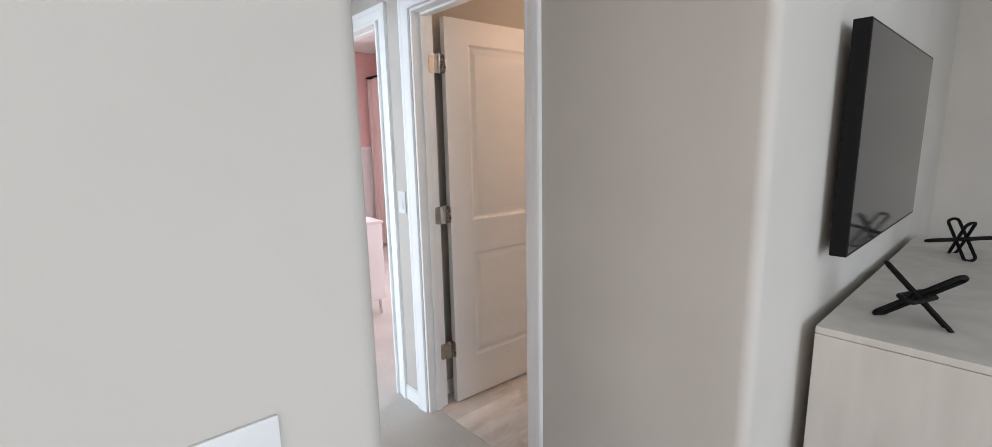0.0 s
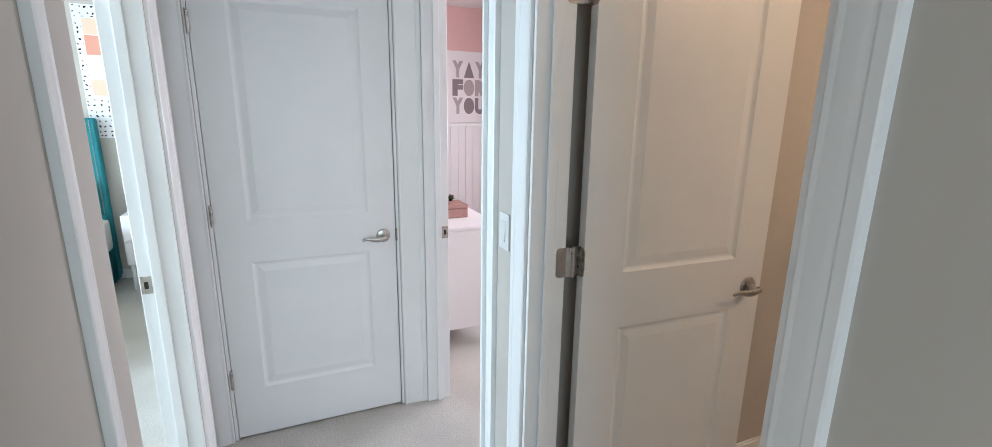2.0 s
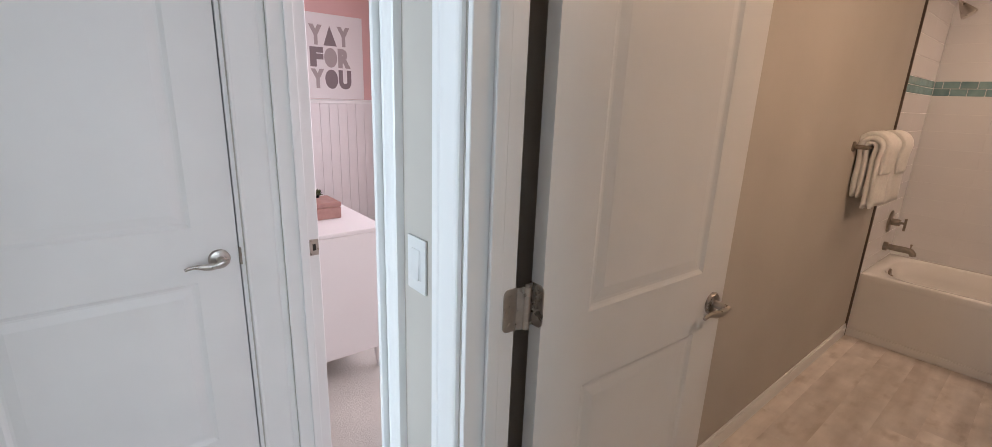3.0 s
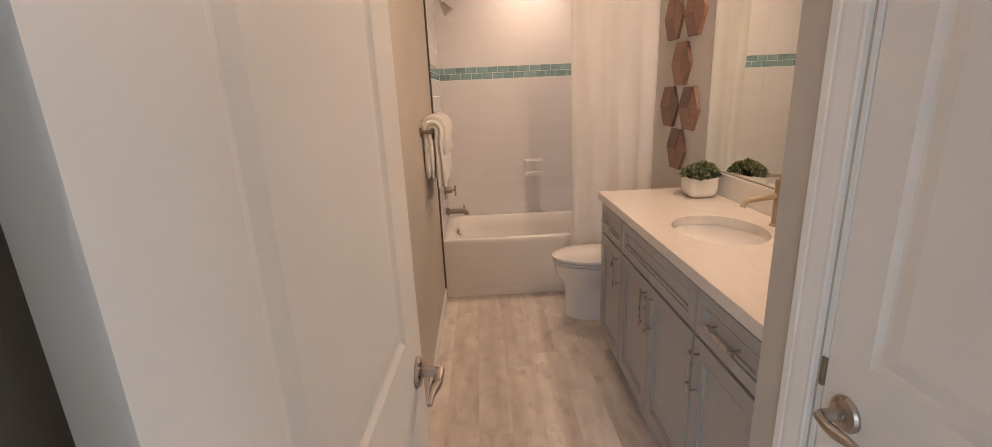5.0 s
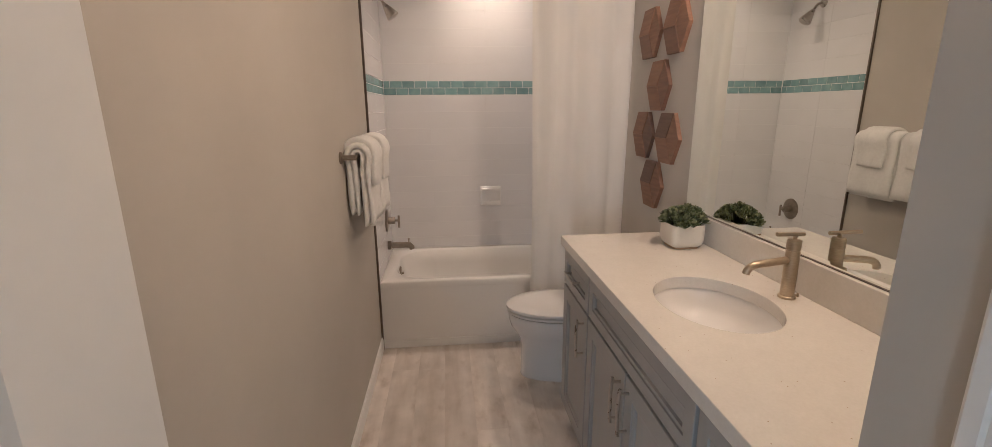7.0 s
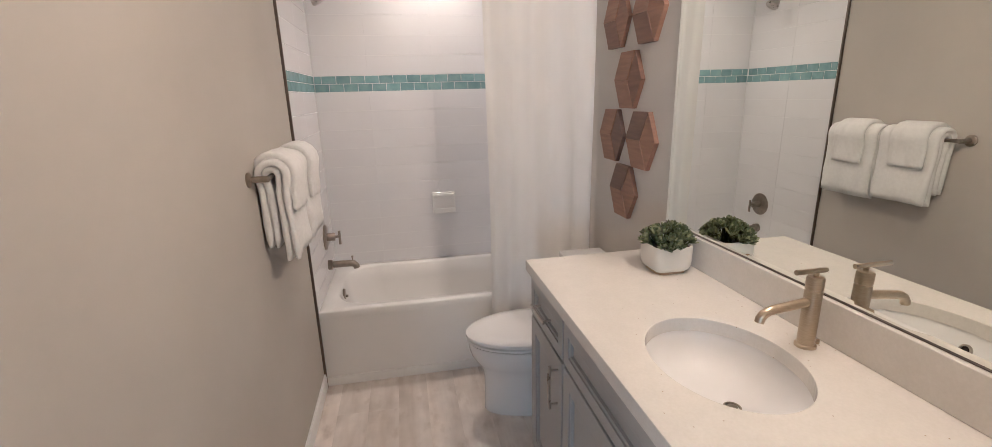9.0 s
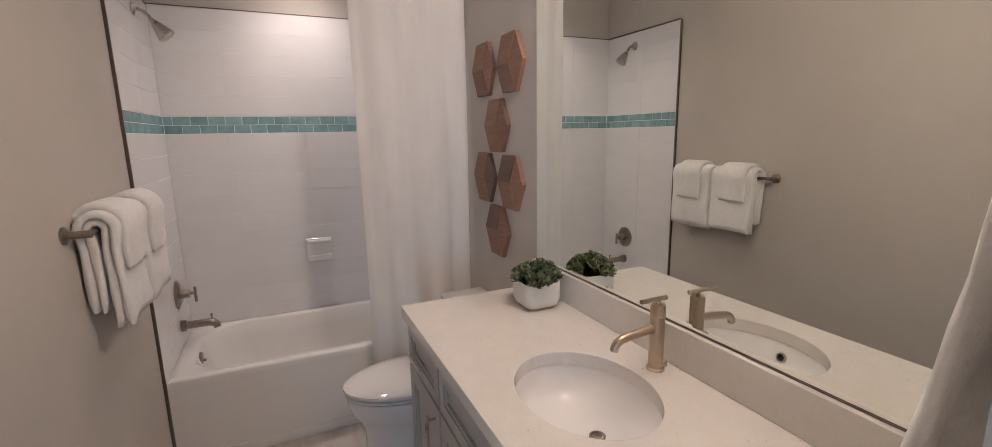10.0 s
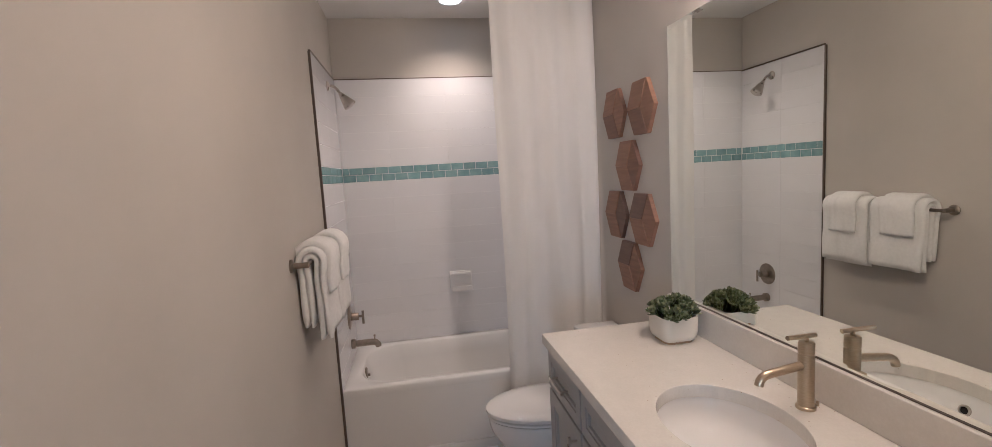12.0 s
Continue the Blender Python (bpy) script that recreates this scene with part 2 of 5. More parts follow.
BEDDING = grain(mat("white_bedding", (0.8, 0.78, 0.75), 0.9), ((0.77, 0.75, 0.72), (0.82, 0.8, 0.77)), 6)
# one wood in three tones; brown and umber hold the shade of turned facets
HEXWOOD = [grain(mat("hex_wood_" + n, c, 0.55), (tuple(v * 0.85 for v in c), tuple(v * 1.12 for v in c)), 14, detail=6, stretch=(1, 0.5, 5), bump=0.1, bump_scale=60, random_tint=0.06)
           for n, c in (("tan", (0.265, 0.142, 0.088)), ("brown", (0.20, 0.107, 0.070)), ("umber", (0.158, 0.092, 0.066)))]
LAMPGLOW = mat("lamp_lens", (0.9, 0.9, 0.9), 0.5)
LAMPGLOW.node_tree.nodes["Principled BSDF"].inputs["Emission Color"].default_value = (1, 0.9, 0.78, 1)
LAMPGLOW.node_tree.nodes["Principled BSDF"].inputs["Emission Strength"].default_value = 6.0
# soft brown smudges and knots of the planks
pt = PLANK.node_tree
pb = pt.nodes["Principled BSDF"]
ptc, pmap, pn, pr, pmix = (pt.nodes.new("ShaderNode" + n) for n in ("TexCoord", "Mapping", "TexNoise", "MapRange", "Mix"))
poi, psc, pad = pt.nodes.new("ShaderNodeObjectInfo"), pt.nodes.new("ShaderNodeVectorMath"), pt.nodes.new("ShaderNodeVectorMath")
psc.operation, pad.operation = "SCALE", "ADD"
psc.inputs[0].default_value = (19, 91, 43)
pmap.inputs["Scale"].default_value = (1.6, 0.8, 1)
pn.inputs["Scale"].default_value, pn.inputs["Detail"].default_value = 8.5, 5
pr.inputs[1].default_value, pr.inputs[2].default_value, pr.inputs[3].default_value, pr.inputs[4].default_value = 0.56, 0.74, 0.0, 0.55
pmix.data_type, pmix.blend_type = "RGBA", "MIX"
pt.links.new(ptc.outputs["Object"], pmap.inputs[0])
pt.links.new(poi.outputs["Random"], psc.inputs["Scale"])
pt.links.new(pmap.outputs[0], pad.inputs[0])
pt.links.new(psc.outputs[0], pad.inputs[1])
pt.links.new(pad.outputs[0], pn.inputs["Vector"])
pt.links.new(pn.outputs["Fac"], pr.inputs[0])
pt.links.new(pr.outputs[0], pmix.inputs[0])
pt.links.new(pb.inputs["Base Color"].links[0].from_socket, pmix.inputs[6])
pmix.inputs[7].default_value = (0.40, 0.325, 0.265, 1)
pt.links.new(pmix.outputs[2], pb.inputs["Base Color"])
# small dark and pale flecks of the quartz
qt = QUARTZ.node_tree
vor = qt.nodes.new("ShaderNodeTexVoronoi")
vor.inputs["Scale"].default_value = 62
qtc = qt.nodes.new("ShaderNodeTexCoord")
qt.links.new(qtc.outputs["Object"], vor.inputs["Vector"])
lt = qt.nodes.new("ShaderNodeMath")
lt.operation, lt.inputs[1].default_value = "LESS_THAN", 0.10
qt.links.new(vor.outputs["Distance"], lt.inputs[0])
sep = qt.nodes.new("ShaderNodeSeparateColor")
qt.links.new(vor.outputs["Color"], sep.inputs[0])
gt = qt.nodes.new("ShaderNodeMath")
gt.operation, gt.inputs[1].default_value = "GREATER_THAN", 0.84
qt.links.new(sep.outputs[0], gt.inputs[0])
mul = qt.nodes.new("ShaderNodeMath")
mul.operation = "MULTIPLY"
qt.links.new(lt.outputs[0], mul.inputs[0])
qt.links.new(gt.outputs[0], mul.inputs[1])
mix = qt.nodes.new("ShaderNodeMix")
mix.data_type = "RGBA"
qb = qt.nodes["Principled BSDF"]
old = qb.inputs["Base Color"].links[0].from_socket
qt.links.new(mul.outputs[0], mix.inputs[0])
qt.links.new(old, mix.inputs[6])
mix.inputs[7].default_value = (0.42, 0.34, 0.26, 1)
qt.links.new(mix.outputs[2], qb.inputs["Base Color"])

# ---------------------------------------------------------------- plan
H = 2.66           # ceiling
T = 0.12           # wall thickness
DH = 2.045         # door opening height
BW = 1.525         # bathroom width, left wall at x = 0
BACK = 3.99        # back wall of the tub
FRONT = 3.235      # front of the tub
SOUTH = -0.968     # hall's south wall
END = -0.972        # hall's end wall, with the closed door
CX, CY = 0.929, 0.884  # corner of the linen closet
PIN = -0.025       # the hall's north wall steps out a little beside the end wall


def wall(name, rows, material=WALL, bevel=0.0):
    return tagged(part(name, boxes(*rows, bevel=bevel, seg=3), material), kind="structure")


# hall's north wall with the pink room's and the bathroom's doorways
wall("wall_hall_north_west", [(-4.32, -0.95, PIN, T + PIN, 0, H)])
wall("wall_over_pink_door", [(-0.95, -0.20, 0, T, DH, H)])
wall("wall_hall_north_middle", [(-0.20, 0.086, 0, T, 0, H)])
wall("wall_over_bath_door", [(0.086, 0.845, 0, T, DH, H)])
wall("wall_hall_north_east", [(0.845, 1.55, 0, T, 0, H)])
bm = bmesh.new()
loop = [(1.55, 0.0)] + [(1.63 + 0.035 * math.sin(a), 0.035 - 0.035 * math.cos(a)) for a in (math.pi / 2 * k / 6 for k in range(7))] + [(1.665, 3.22), (BW, 3.22), (BW, T), (1.55, T)]
rings(bm, [[(x, y, 0) for x, y in loop], [(x, y, H) for x, y in loop]])
tagged(part("wall_loft_west", bm, WALL, smooth=True), kind="structure")
wall("wall_bath_east", [(BW, 1.665, 3.22, BACK + T, 0, H)])
wall("wall_bath_west", [(-T, 0, T, BACK + T, 0, H)])
wall("wall_bath_north", [(0, BW, BACK, BACK + T, 0, H)])
wall("wall_closet_north", [(CX, BW, CY - 0.11, CY, 0, H)])
wall("wall_closet_pier", [(CX, CX + 0.11, 0.705, CY - 0.11, 0, H)])
wall("wall_closet_south", [(CX, CX + 0.11, T, 0.165, 0, H)])
wall("wall_over_closet_door", [(CX, CX + 0.11, 0.165, 0.705, DH, H)])
# end wall with the closed door, and south wall with the bedroom's doorway
wall("wall_hall_end", [(END - T, END, SOUTH - 0.06, -0.925, 0, H), (END - T, END, -0.925, -0.145, DH, H), (END - T, END, -0.145, PIN, 0, H)])
wall("wall_hall_south", [(-3.92, -0.69, SOUTH - T, SOUTH - 0.06, 0, H), (-0.69, -0.60, SOUTH - T, SOUTH, 0, H), (-0.60, 0.135, SOUTH - T, SOUTH, DH, H)])
bm = bmesh.new()
LC = 1.515
loop = [(0.02, SOUTH), (LC - 0.03, SOUTH)] + [(LC - 0.03 + 0.03 * math.sin(a), SOUTH - 0.03 + 0.03 * math.cos(a)) for a in (math.pi / 2 * k / 6 for k in range(1, 7))] + [(LC, -4.2), (LC - T, -4.2), (LC - T, SOUTH - T), (0.02, SOUTH - T)]
rings(bm, [[(x, y, 0) for x, y in loop], [(x, y, H) for x, y in loop]])
tagged(part("wall_loft_south_west", bm, WALL, smooth=True), kind="structure")
# the loft, with a wide window in its east wall
wall("wall_loft_north", [(1.665, 5.5, 3.22, 3.34, 0, H)])
wall("wall_loft_south", [(1.395, 2.0, -4.32, -4.2, 0, H), (2.0, 5.0, -4.32, -4.2, 0, 0.65), (2.0, 5.0, -4.32, -4.2, 2.45, H), (5.0, 5.5, -4.32, -4.2, 0, H)])
wall("wall_loft_east", [(5.5, 5.62, -4.32, -2.35, 0, H), (5.5, 5.62, -2.35, 1.15, 0, 0.65), (5.5, 5.62, -2.35, 1.15, 2.45, H), (5.5, 5.62, 1.15, 3.34, 0, H)])
# the closet behind the closed door
wall("wall_store_west", [(-1.9, -1.8, SOUTH, 0, 0, H)])
# pink room: pink above a chair rail, beadboard below
PX, PY = -4.2, 2.09
wall("wall_pink_west", [(PX - T, PX, T, PY + T, 0, H)], PINK)
wall("wall_pink_north", [(PX, -2.8, PY, PY + T, 0, H), (-2.8, -0.25, PY, PY + T, 0, 0.7), (-2.8, -0.25, PY, PY + T, 2.2, H), (-0.25, -T, PY, PY + T, 0, H)], PINK)
# bedroom
wall("wall_bedroom_west", [(-3.92, -3.8, -4.32, SOUTH - T, 0, H)])
wall("wall_bedroom_south", [(-3.92, -2.4, -4.32, -4.2, 0, H), (-2.4, 1.0, -4.32, -4.2, 0, 0.7), (-2.4, 1.0, -4.32, -4.2, 2.2, H), (1.0, 1.395, -4.32, -4.2, 0, H)])
# ceilings and floors
for nm, r in (("ceiling_bath", (-T, 1.665, T, BACK + T)), ("ceiling_hall", (-4.32, 1.665, SOUTH - T, T)), ("ceiling_pink_room", (-4.32, -T, T, PY + T)),
              ("ceiling_bedroom", (-3.92, 1.395, -4.32, SOUTH - T)), ("ceiling_loft", (1.665, 5.62, -4.32, 3.34)), ("ceiling_loft_nook", (1.395, 1.665, -4.32, SOUTH - T))):
    tagged(part(nm, boxes((r[0], r[1], r[2], r[3], H, H + 0.1)), CEIL), kind="structure")
tagged(part("floor_carpet", boxes((-4.32, 5.62, -4.32, 0.055, -0.1, 0.0), (-4.32, -T, 0.055, PY + T, -0.1, 0), (1.665, 5.62, 0.055, 3.34, -0.1, 0)), CARPET), kind="structure")
floor_bath = tagged(part("floor_bath", boxes((-T, 1.665, 0.055, BACK + T, -0.1, -0.005)), GROUT_DARK), kind="structure")
tagged(part("ground", boxes((-400, 400, -400, 400, -3.2, -3.0)), CARPET), kind="structure")


# door casings: one moulded board mitred round an opening, and the jamb lining with its stop
PROFILE = ((0.0, 0.0), (0.0, 0.0085), (0.003, 0.0108), (0.008, 0.0112), (0.011, 0.0100), (0.015, 0.0108), (0.034, 0.0160), (0.044, 0.0170), (0.048, 0.0160), (0.052, 0.0185), (0.067, 0.0192), (0.071, 0.0170), (0.071, 0.0))


def casing(name, wide, high, m, left=0.071, right=0.071):
    """Frame in local x (along the wall) and z, standing proud towards -y; a side of no width is left out."""
    bm = bmesh.new()
    stretch = lambda d, w: 0.004 + (d if d < 0.02 or w >= 0.071 and d < 0.03 else d + (w - 0.071))
    loops = []
    for x, z, kx, kz in ((0.0, 0.0, -1, 0), (0.0, high, -1, 1), (wide, high, 1, 1), (wide, 0.0, 1, 0)):
        w = left if kx < 0 else right
        if w == 0 and kz == 0:
            continue
        loops.append([(x + (kx * stretch(d, w) if w else 0.0), -th, z + kz * (0.004 + d)) for d, th in PROFILE])
    rings(bm, loops)
    ob = part(name, bm, TRIM, None, "", True, 28)
    ob.matrix_world = m
    return tagged(ob, kind="structure")


def jamb(name, wide, high, m, depth=T, stop=0.05):
    g = 0.012
    bm = boxes((-0.001, g, 0.001, depth - 0.001, 0, high), (wide - g, wide + 0.001, 0.001, depth - 0.001, 0, high), (g, wide - g, 0.001, depth - 0.001, high - g, high + 0.001), bevel=0.0015)
    for r in ((g, g + 0.011, stop, stop + 0.03, 0, high - g), (wide - g - 0.011, wide - g, stop, stop + 0.03, 0, high - g), (g, wide - g, stop, stop + 0.03, high - g - 0.011, high - g)):
        box(bm, *r, bevel=0.003)
    ob = part(name, bm, TRIM)
    ob.matrix_world = m
    return tagged(ob, kind="structure")


casing("trim_bath_door", 0.759, DH, pose(0.086, 0, 0))
jamb("jamb_bath_door", 0.759, DH, pose(0.086, 0, 0), stop=0.045)
casing("trim_pink_door", 0.75, DH, pose(-0.95, 0, 0), left=0)
jamb("jamb_pink_door", 0.75, DH, pose(-0.95, PIN, 0), depth=T)
casing("trim_closed_door", 0.78, DH, pose(END, -0.925, 0, 0, 0, 90), left=0.092, right=0.1165)
jamb("jamb_closed_door", 0.78, DH, pose(END, -0.925, 0, 0, 0, 90), stop=0.06)
casing("trim_bedroom_door", 0.735, DH, pose(0.135, SOUTH, 0, 0, 0, 180))
jamb("jamb_bedroom_door", 0.735, DH, pose(0.135, SOUTH, 0, 0, 0, 180))
casing("trim_closet_door", 0.54, DH, pose(CX, 0.705, 0, 0, 0, -90), right=0)
jamb("jamb_closet_door", 0.54, DH, pose(CX, 0.705, 0, 0, 0, -90), depth=0.11, stop=0.05)


def baseboard(name, m, length, h=0.085):
    bm = boxes((0, length, -0.011, 0, 0, h - 0.012), (0, length, -0.008, 0, h - 0.012, h), bevel=0.002)
    ob = part(name, bm, TRIM)
    ob.matrix_world = m
    return tagged(ob, kind="structure")


baseboard("baseboard_bath_west", pose(0, T, 0, 0, 0, 90), FRONT - T - 0.01)
baseboard("baseboard_hall_north", pose(0.922, 0, 0), 0.683)
baseboard("baseboard_hall_north_mid", pose(-0.122, 0, 0), 0.158)
baseboard("baseboard_hall_south", pose(LC - 0.03, SOUTH, 0, 0, 0, 180), 1.27)
baseboard("baseboard_loft_west", pose(1.665, 0.05, 0, 0, 0, 90), 3.16)
baseboard("baseboard_loft_south_west", pose(LC, -4.2, 0, 0, 0, 90), 3.2)
baseboard("baseboard_bedroom", pose(-3.8, -4.2, 0, 0, 0, 90), 3.1)
baseboard("baseboard_closet", pose(CX, CY, 0, 0, 0, -90), 0.102)
# windows: frames in the daylight openings
def window(name, m, w, h):
    bm = boxes((0, w, -0.05, 0, 0, 0.05), (0, w, -0.05, 0, h - 0.05, h), (0, 0.05, -0.05, 0, 0.05, h - 0.05), (w - 0.05, w, -0.05, 0, 0.05, h - 0.05), (w / 2 - 0.025, w / 2 + 0.025, -0.05, 0, 0.05, h - 0.05))
    ob = part(name, bm, TRIM)
    ob.matrix_world = m
    return tagged(ob, kind="structure")


window("window_loft", pose(5.6, -2.35, 0.65, 0, 0, 90), 3.5, 1.8)
window("window_loft_south", pose(2.0, -4.25, 0.65), 3.0, 1.8)
window("window_pink_room", pose(-2.8, PY + 0.1, 0.7), 2.55, 1.5)
window("window_bedroom", pose(-2.4, -4.24, 0.7), 3.4, 1.5)


# ---------------------------------------------------------------- doors
def door_leaf(w, h, th, panels, name, material, parent):
    """A moulded slab in local x and z, with the same sunk and raised panels on both faces."""
    bm = bmesh.new()
    for sgn in (-1, 1):
        y = sgn * th / 2
        xs = [0, panels[0][0], panels[0][1], w]
        zs = [0] + [z for p in panels for z in (p[2], p[3])] + [h]
        grid = {}
        vert = lambda i, k: grid.setdefault((i, k), bm.verts.new((xs[i], y, zs[k])))
        for k in range(len(zs) - 1):
            for i in range(3):
                if i == 1 and k % 2 == 1:
                    ring = [vert(1, k), vert(2, k), vert(2, k + 1), vert(1, k + 1)]
                    x0, x1, z0, z1 = xs[1], xs[2], zs[k], zs[k + 1]
                    for off, dep in ((0.006, 0.0035), (0.012, 0.0062), (0.019, 0.0066), (0.046, 0.0018)):
                        inner = [bm.verts.new((x, y - sgn * dep, z)) for x, z in ((x0 + off, z0 + off), (x1 - off, z0 + off), (x1 - off, z1 - off), (x0 + off, z1 - off))]
                        for j in range(4):
                            bm.faces.new((ring[j], ring[(j + 1) % 4], inner[(j + 1) % 4], inner[j]))
                        ring = inner
                    bm.faces.new(ring)
                else:
                    bm.faces.new((vert(i, k), vert(i + 1, k), vert(i + 1, k + 1), vert(i, k + 1)))
    a, b = -th / 2, th / 2
    for q in ([(0, a, 0), (0, b, 0), (0, b, h), (0, a, h)], [(w, a, 0), (w, b, 0), (w, b, h), (w, a, h)], [(0, a, 0), (w, a, 0), (w, b, 0), (0, b, 0)], [(0, a, h), (w, a, h), (w, b, h), (0, b, h)]):
        bm.faces.new([bm.verts.new(p) for p in q])
    bmesh.ops.remove_doubles(bm, verts=bm.verts[:], dist=0.0001)
    return part(name, bm, material, parent)


def lever(parent, x, z, y, sgn, toward, material, drop=0.0):
    """Round rose, neck and a curved lever that runs towards local x * toward."""
    rose = bmesh.new()
    lathe(rose, [(0.033, 0), (0.033, 0.004), (0.029, 0.009), (0.018, 0.012), (0.0, 0.012)] if sgn > 0 else [(0.033, 0), (0.033, -0.004), (0.029, -0.009), (0.018, -0.012), (0.0, -0.012)], (x, y, z), "y", 28)
    h = part("door_handle", rose, material, parent, "", True)
    bm = bmesh.new()
    tube(bm, [(x, y + sgn * 0.008, z), (x, y + sgn * 0.045, z)], 0.0115, 14)
    pts, rs = [], []
    for i in range(15):
        f = i / 14
        pts.append((x + toward * (0.108 * f - 0.006), y + sgn * (0.047 - 0.006 * f), z - 0.0085 * math.sin(f * 5.2) * (1 - 0.35 * f) - 0.013 * f * f))
        rs.append(0.0095 - 0.0048 * f + 0.0030 * math.sin(math.pi * min(1.0, f * 1.15)) ** 2)
    tube(bm, pts, rs, 12, 1.25)
    part("lever", bm, material, h, "", True)
    return h


def open_hinge(parent, z, material):
    """A butt hinge standing open: one leaf on the jamb's face, one on the door's edge, knuckles between, screws in both."""
    hh, r = 0.045, 0.012

    def plate(w):
        out = []
        for c, a0 in (((w - r, hh - r), 90), ((w - r, -hh + r), 0)):
            out += [(c[0] + r * math.cos(radians(a0 - 90 * k / 4)), c[1] + r * math.sin(radians(a0 - 90 * k / 4))) for k in range(5)]
        return out + [(-0.006, -hh), (-0.006, hh)]
    bm = bmesh.new()
    rings(bm, [[(x, 0.122 - u, v) for u, v in plate(0.034)] for x in (0.0978, 0.1004)])
    rings(bm, [[(0.094 + u, y, v) for u, v in plate(0.034)] for y in (0.1645, 0.1672)])
    rings(bm, [[(0.0985, 0.120, v), (0.1012, 0.120, v), (0.108, 0.140, v), (0.104, 0.140, v)] for v in (-hh, hh)])
    rings(bm, [[(0.104, 0.140, v), (0.108, 0.140, v), (0.099, 0.166, v), (0.094, 0.166, v)] for v in (-hh, hh)])
    for v in (-0.030, 0.0, 0.030):
        o = 0.018 if v else 0.024
        lathe(bm, [(0.0042, 0.1004), (0.0042, 0.1016), (0.0015, 0.1018)], (0, 0.122 - o, v), "x", 10)
        lathe(bm, [(0.0042, 0.1645), (0.0042, 0.1633), (0.0015, 0.1631)], (0.094 + o, 0, v), "y", 10)
    for k in range(5):
        lathe(bm, [(0.0066, -0.045 + k * 0.018), (0.0072, -0.0443 + k * 0.018), (0.0072, -0.0280 + k * 0.018), (0.0066, -0.0273 + k * 0.018)], (0.107, 0.141, 0), "z", 14)
    lathe(bm, [(0.005, 0.045), (0.005, 0.049), (0.001, 0.051)], (0.107, 0.141, 0), "z", 12)
    ob = part("hinge", bm, material, parent, "", True)
    ob.matrix_parent_inverse = parent.matrix_world.inverted()
    ob.matrix_basis = pose(0, 0, z)
    return ob


def panels(w):
    return [(0.125, w - 0.125, 0.235, 0.835), (0.125, w - 0.125, 1.02, 1.905)]


# closed door at the end of the hall; its hinges show on the hall side
door_1 = tagged(empty("door_1", END, -0.925, 0.0, 90), "closed white two-panel door with satin nickel lever", "door", kind="structure")
lf = door_leaf(0.749, 2.020, 0.035, panels(0.749), "leaf", DOOR, door_1)
lf.matrix_basis = pose(0.015, 0.024, 0.01)
lever(door_1, 0.706, 0.915, 0.0065, -1, -1, NICKEL)
for z in (0.31, 1.06, 1.81):
    bmh = bmesh.new()
    for k in range(5):
        lathe(bmh, [(0.0062, -0.045 + k * 0.018), (0.0066, -0.0445 + k * 0.018), (0.0066, -0.0278 + k * 0.018), (0.0062, -0.0273 + k * 0.018)], (0.012, -0.004, z), "z", 12)
    box(bmh, 0.010, 0.0155, -0.004, 0.004, z - 0.045, z + 0.045, 0.001)
    part("hinge", bmh, NICKEL, door_1, "", True)
bmh = boxes((0.7645, 0.772, -0.0015, 0.03, 0.885, 0.945), bevel=0.001)
part("latch_plate", bmh, DARKNICKEL, door_1)

# bathroom door, swung open along the west wall
door_2 = tagged(empty("door_2", 0.090, 0.168, 0.0, 87.2), "open white two-panel bathroom door with nickel hinges", "door", kind="structure")
lf = door_leaf(0.722, 2.022, 0.035, [(0.138, 0.590, 0.235, 0.828), (0.138, 0.590, 1.010, 1.905)], "leaf", DOOR, door_2)
lf.matrix_basis = pose(0.0, -0.0175, 0.01)
lever(door_2, 0.662, 0.915, -0.035, -1, -1, NICKEL)
for z in (0.318, 1.063, 1.812):
    open_hinge(door_2, z, NICKEL)
part("latch_plate", boxes((0.7215, 0.7235, -0.029, -0.006, 0.885, 0.945)), DARKNICKEL, door_2)

# linen closet door, closed, inside the bathroom
door_3 = tagged(empty("door_3", CX, 0.705, 0.0, -90), "closed white two-panel linen closet door with nickel knob lever", "door", kind="structure")
lf = door_leaf(0.512, 2.022, 0.035, [(0.085, 0.427, 0.235, 0.825), (0.085, 0.427, 1.00, 1.905)], "leaf", DOOR, door_3)
lf.matrix_basis = pose(0.0145, 0.0205, 0.01)
lever(door_3, 0.072, 0.905, 0.003, -1, 1, NICKEL)
part("latch_plate", boxes((0.0040, 0.0140, -0.0030, 0.012, 0.922, 0.980), bevel=0.001), DARKNICKEL, door_3)


# strike plates on the two open doorways' jambs
def strike(name, m):
    bm = boxes((0, 0.0022, -0.016, 0.016, -0.03, 0.03), bevel=0.0008)
    ob = part(name, bm, NICKEL)
    ob.matrix_world = m
    # solid dark plate on the strike, painted shade in place of a cut hole
    part("strike_hole_shade", boxes((0.0022, 0.0028, -0.006, 0.006, -0.012, 0.012)), HOLE_SHADE, ob)
    return tagged(ob, "satin nickel strike plate on a white door jamb", "strike plate")


strike("strike_plate", pose(-0.9375, 0.10 + PIN, 0.915))
strike("strike_plate", pose(-0.5875, SOUTH - 0.10, 0.915))

# ---------------------------------------------------------------- bathroom: tub and surround
RIM = 0.445


def rounded(cx, cy, hx, hy, r, z, n=6):
    out = []
    for sx, sy, a0 in ((1, 1, 0), (-1, 1, 90), (-1, -1, 180), (1, -1, 270)):
        for k in range(n + 1):
            a = radians(a0 + 90 * k / n)
            out.append((cx + sx * (hx - r) + r * math.cos(a), cy + sy * (hy - r) + r * math.sin(a), z))
    return out


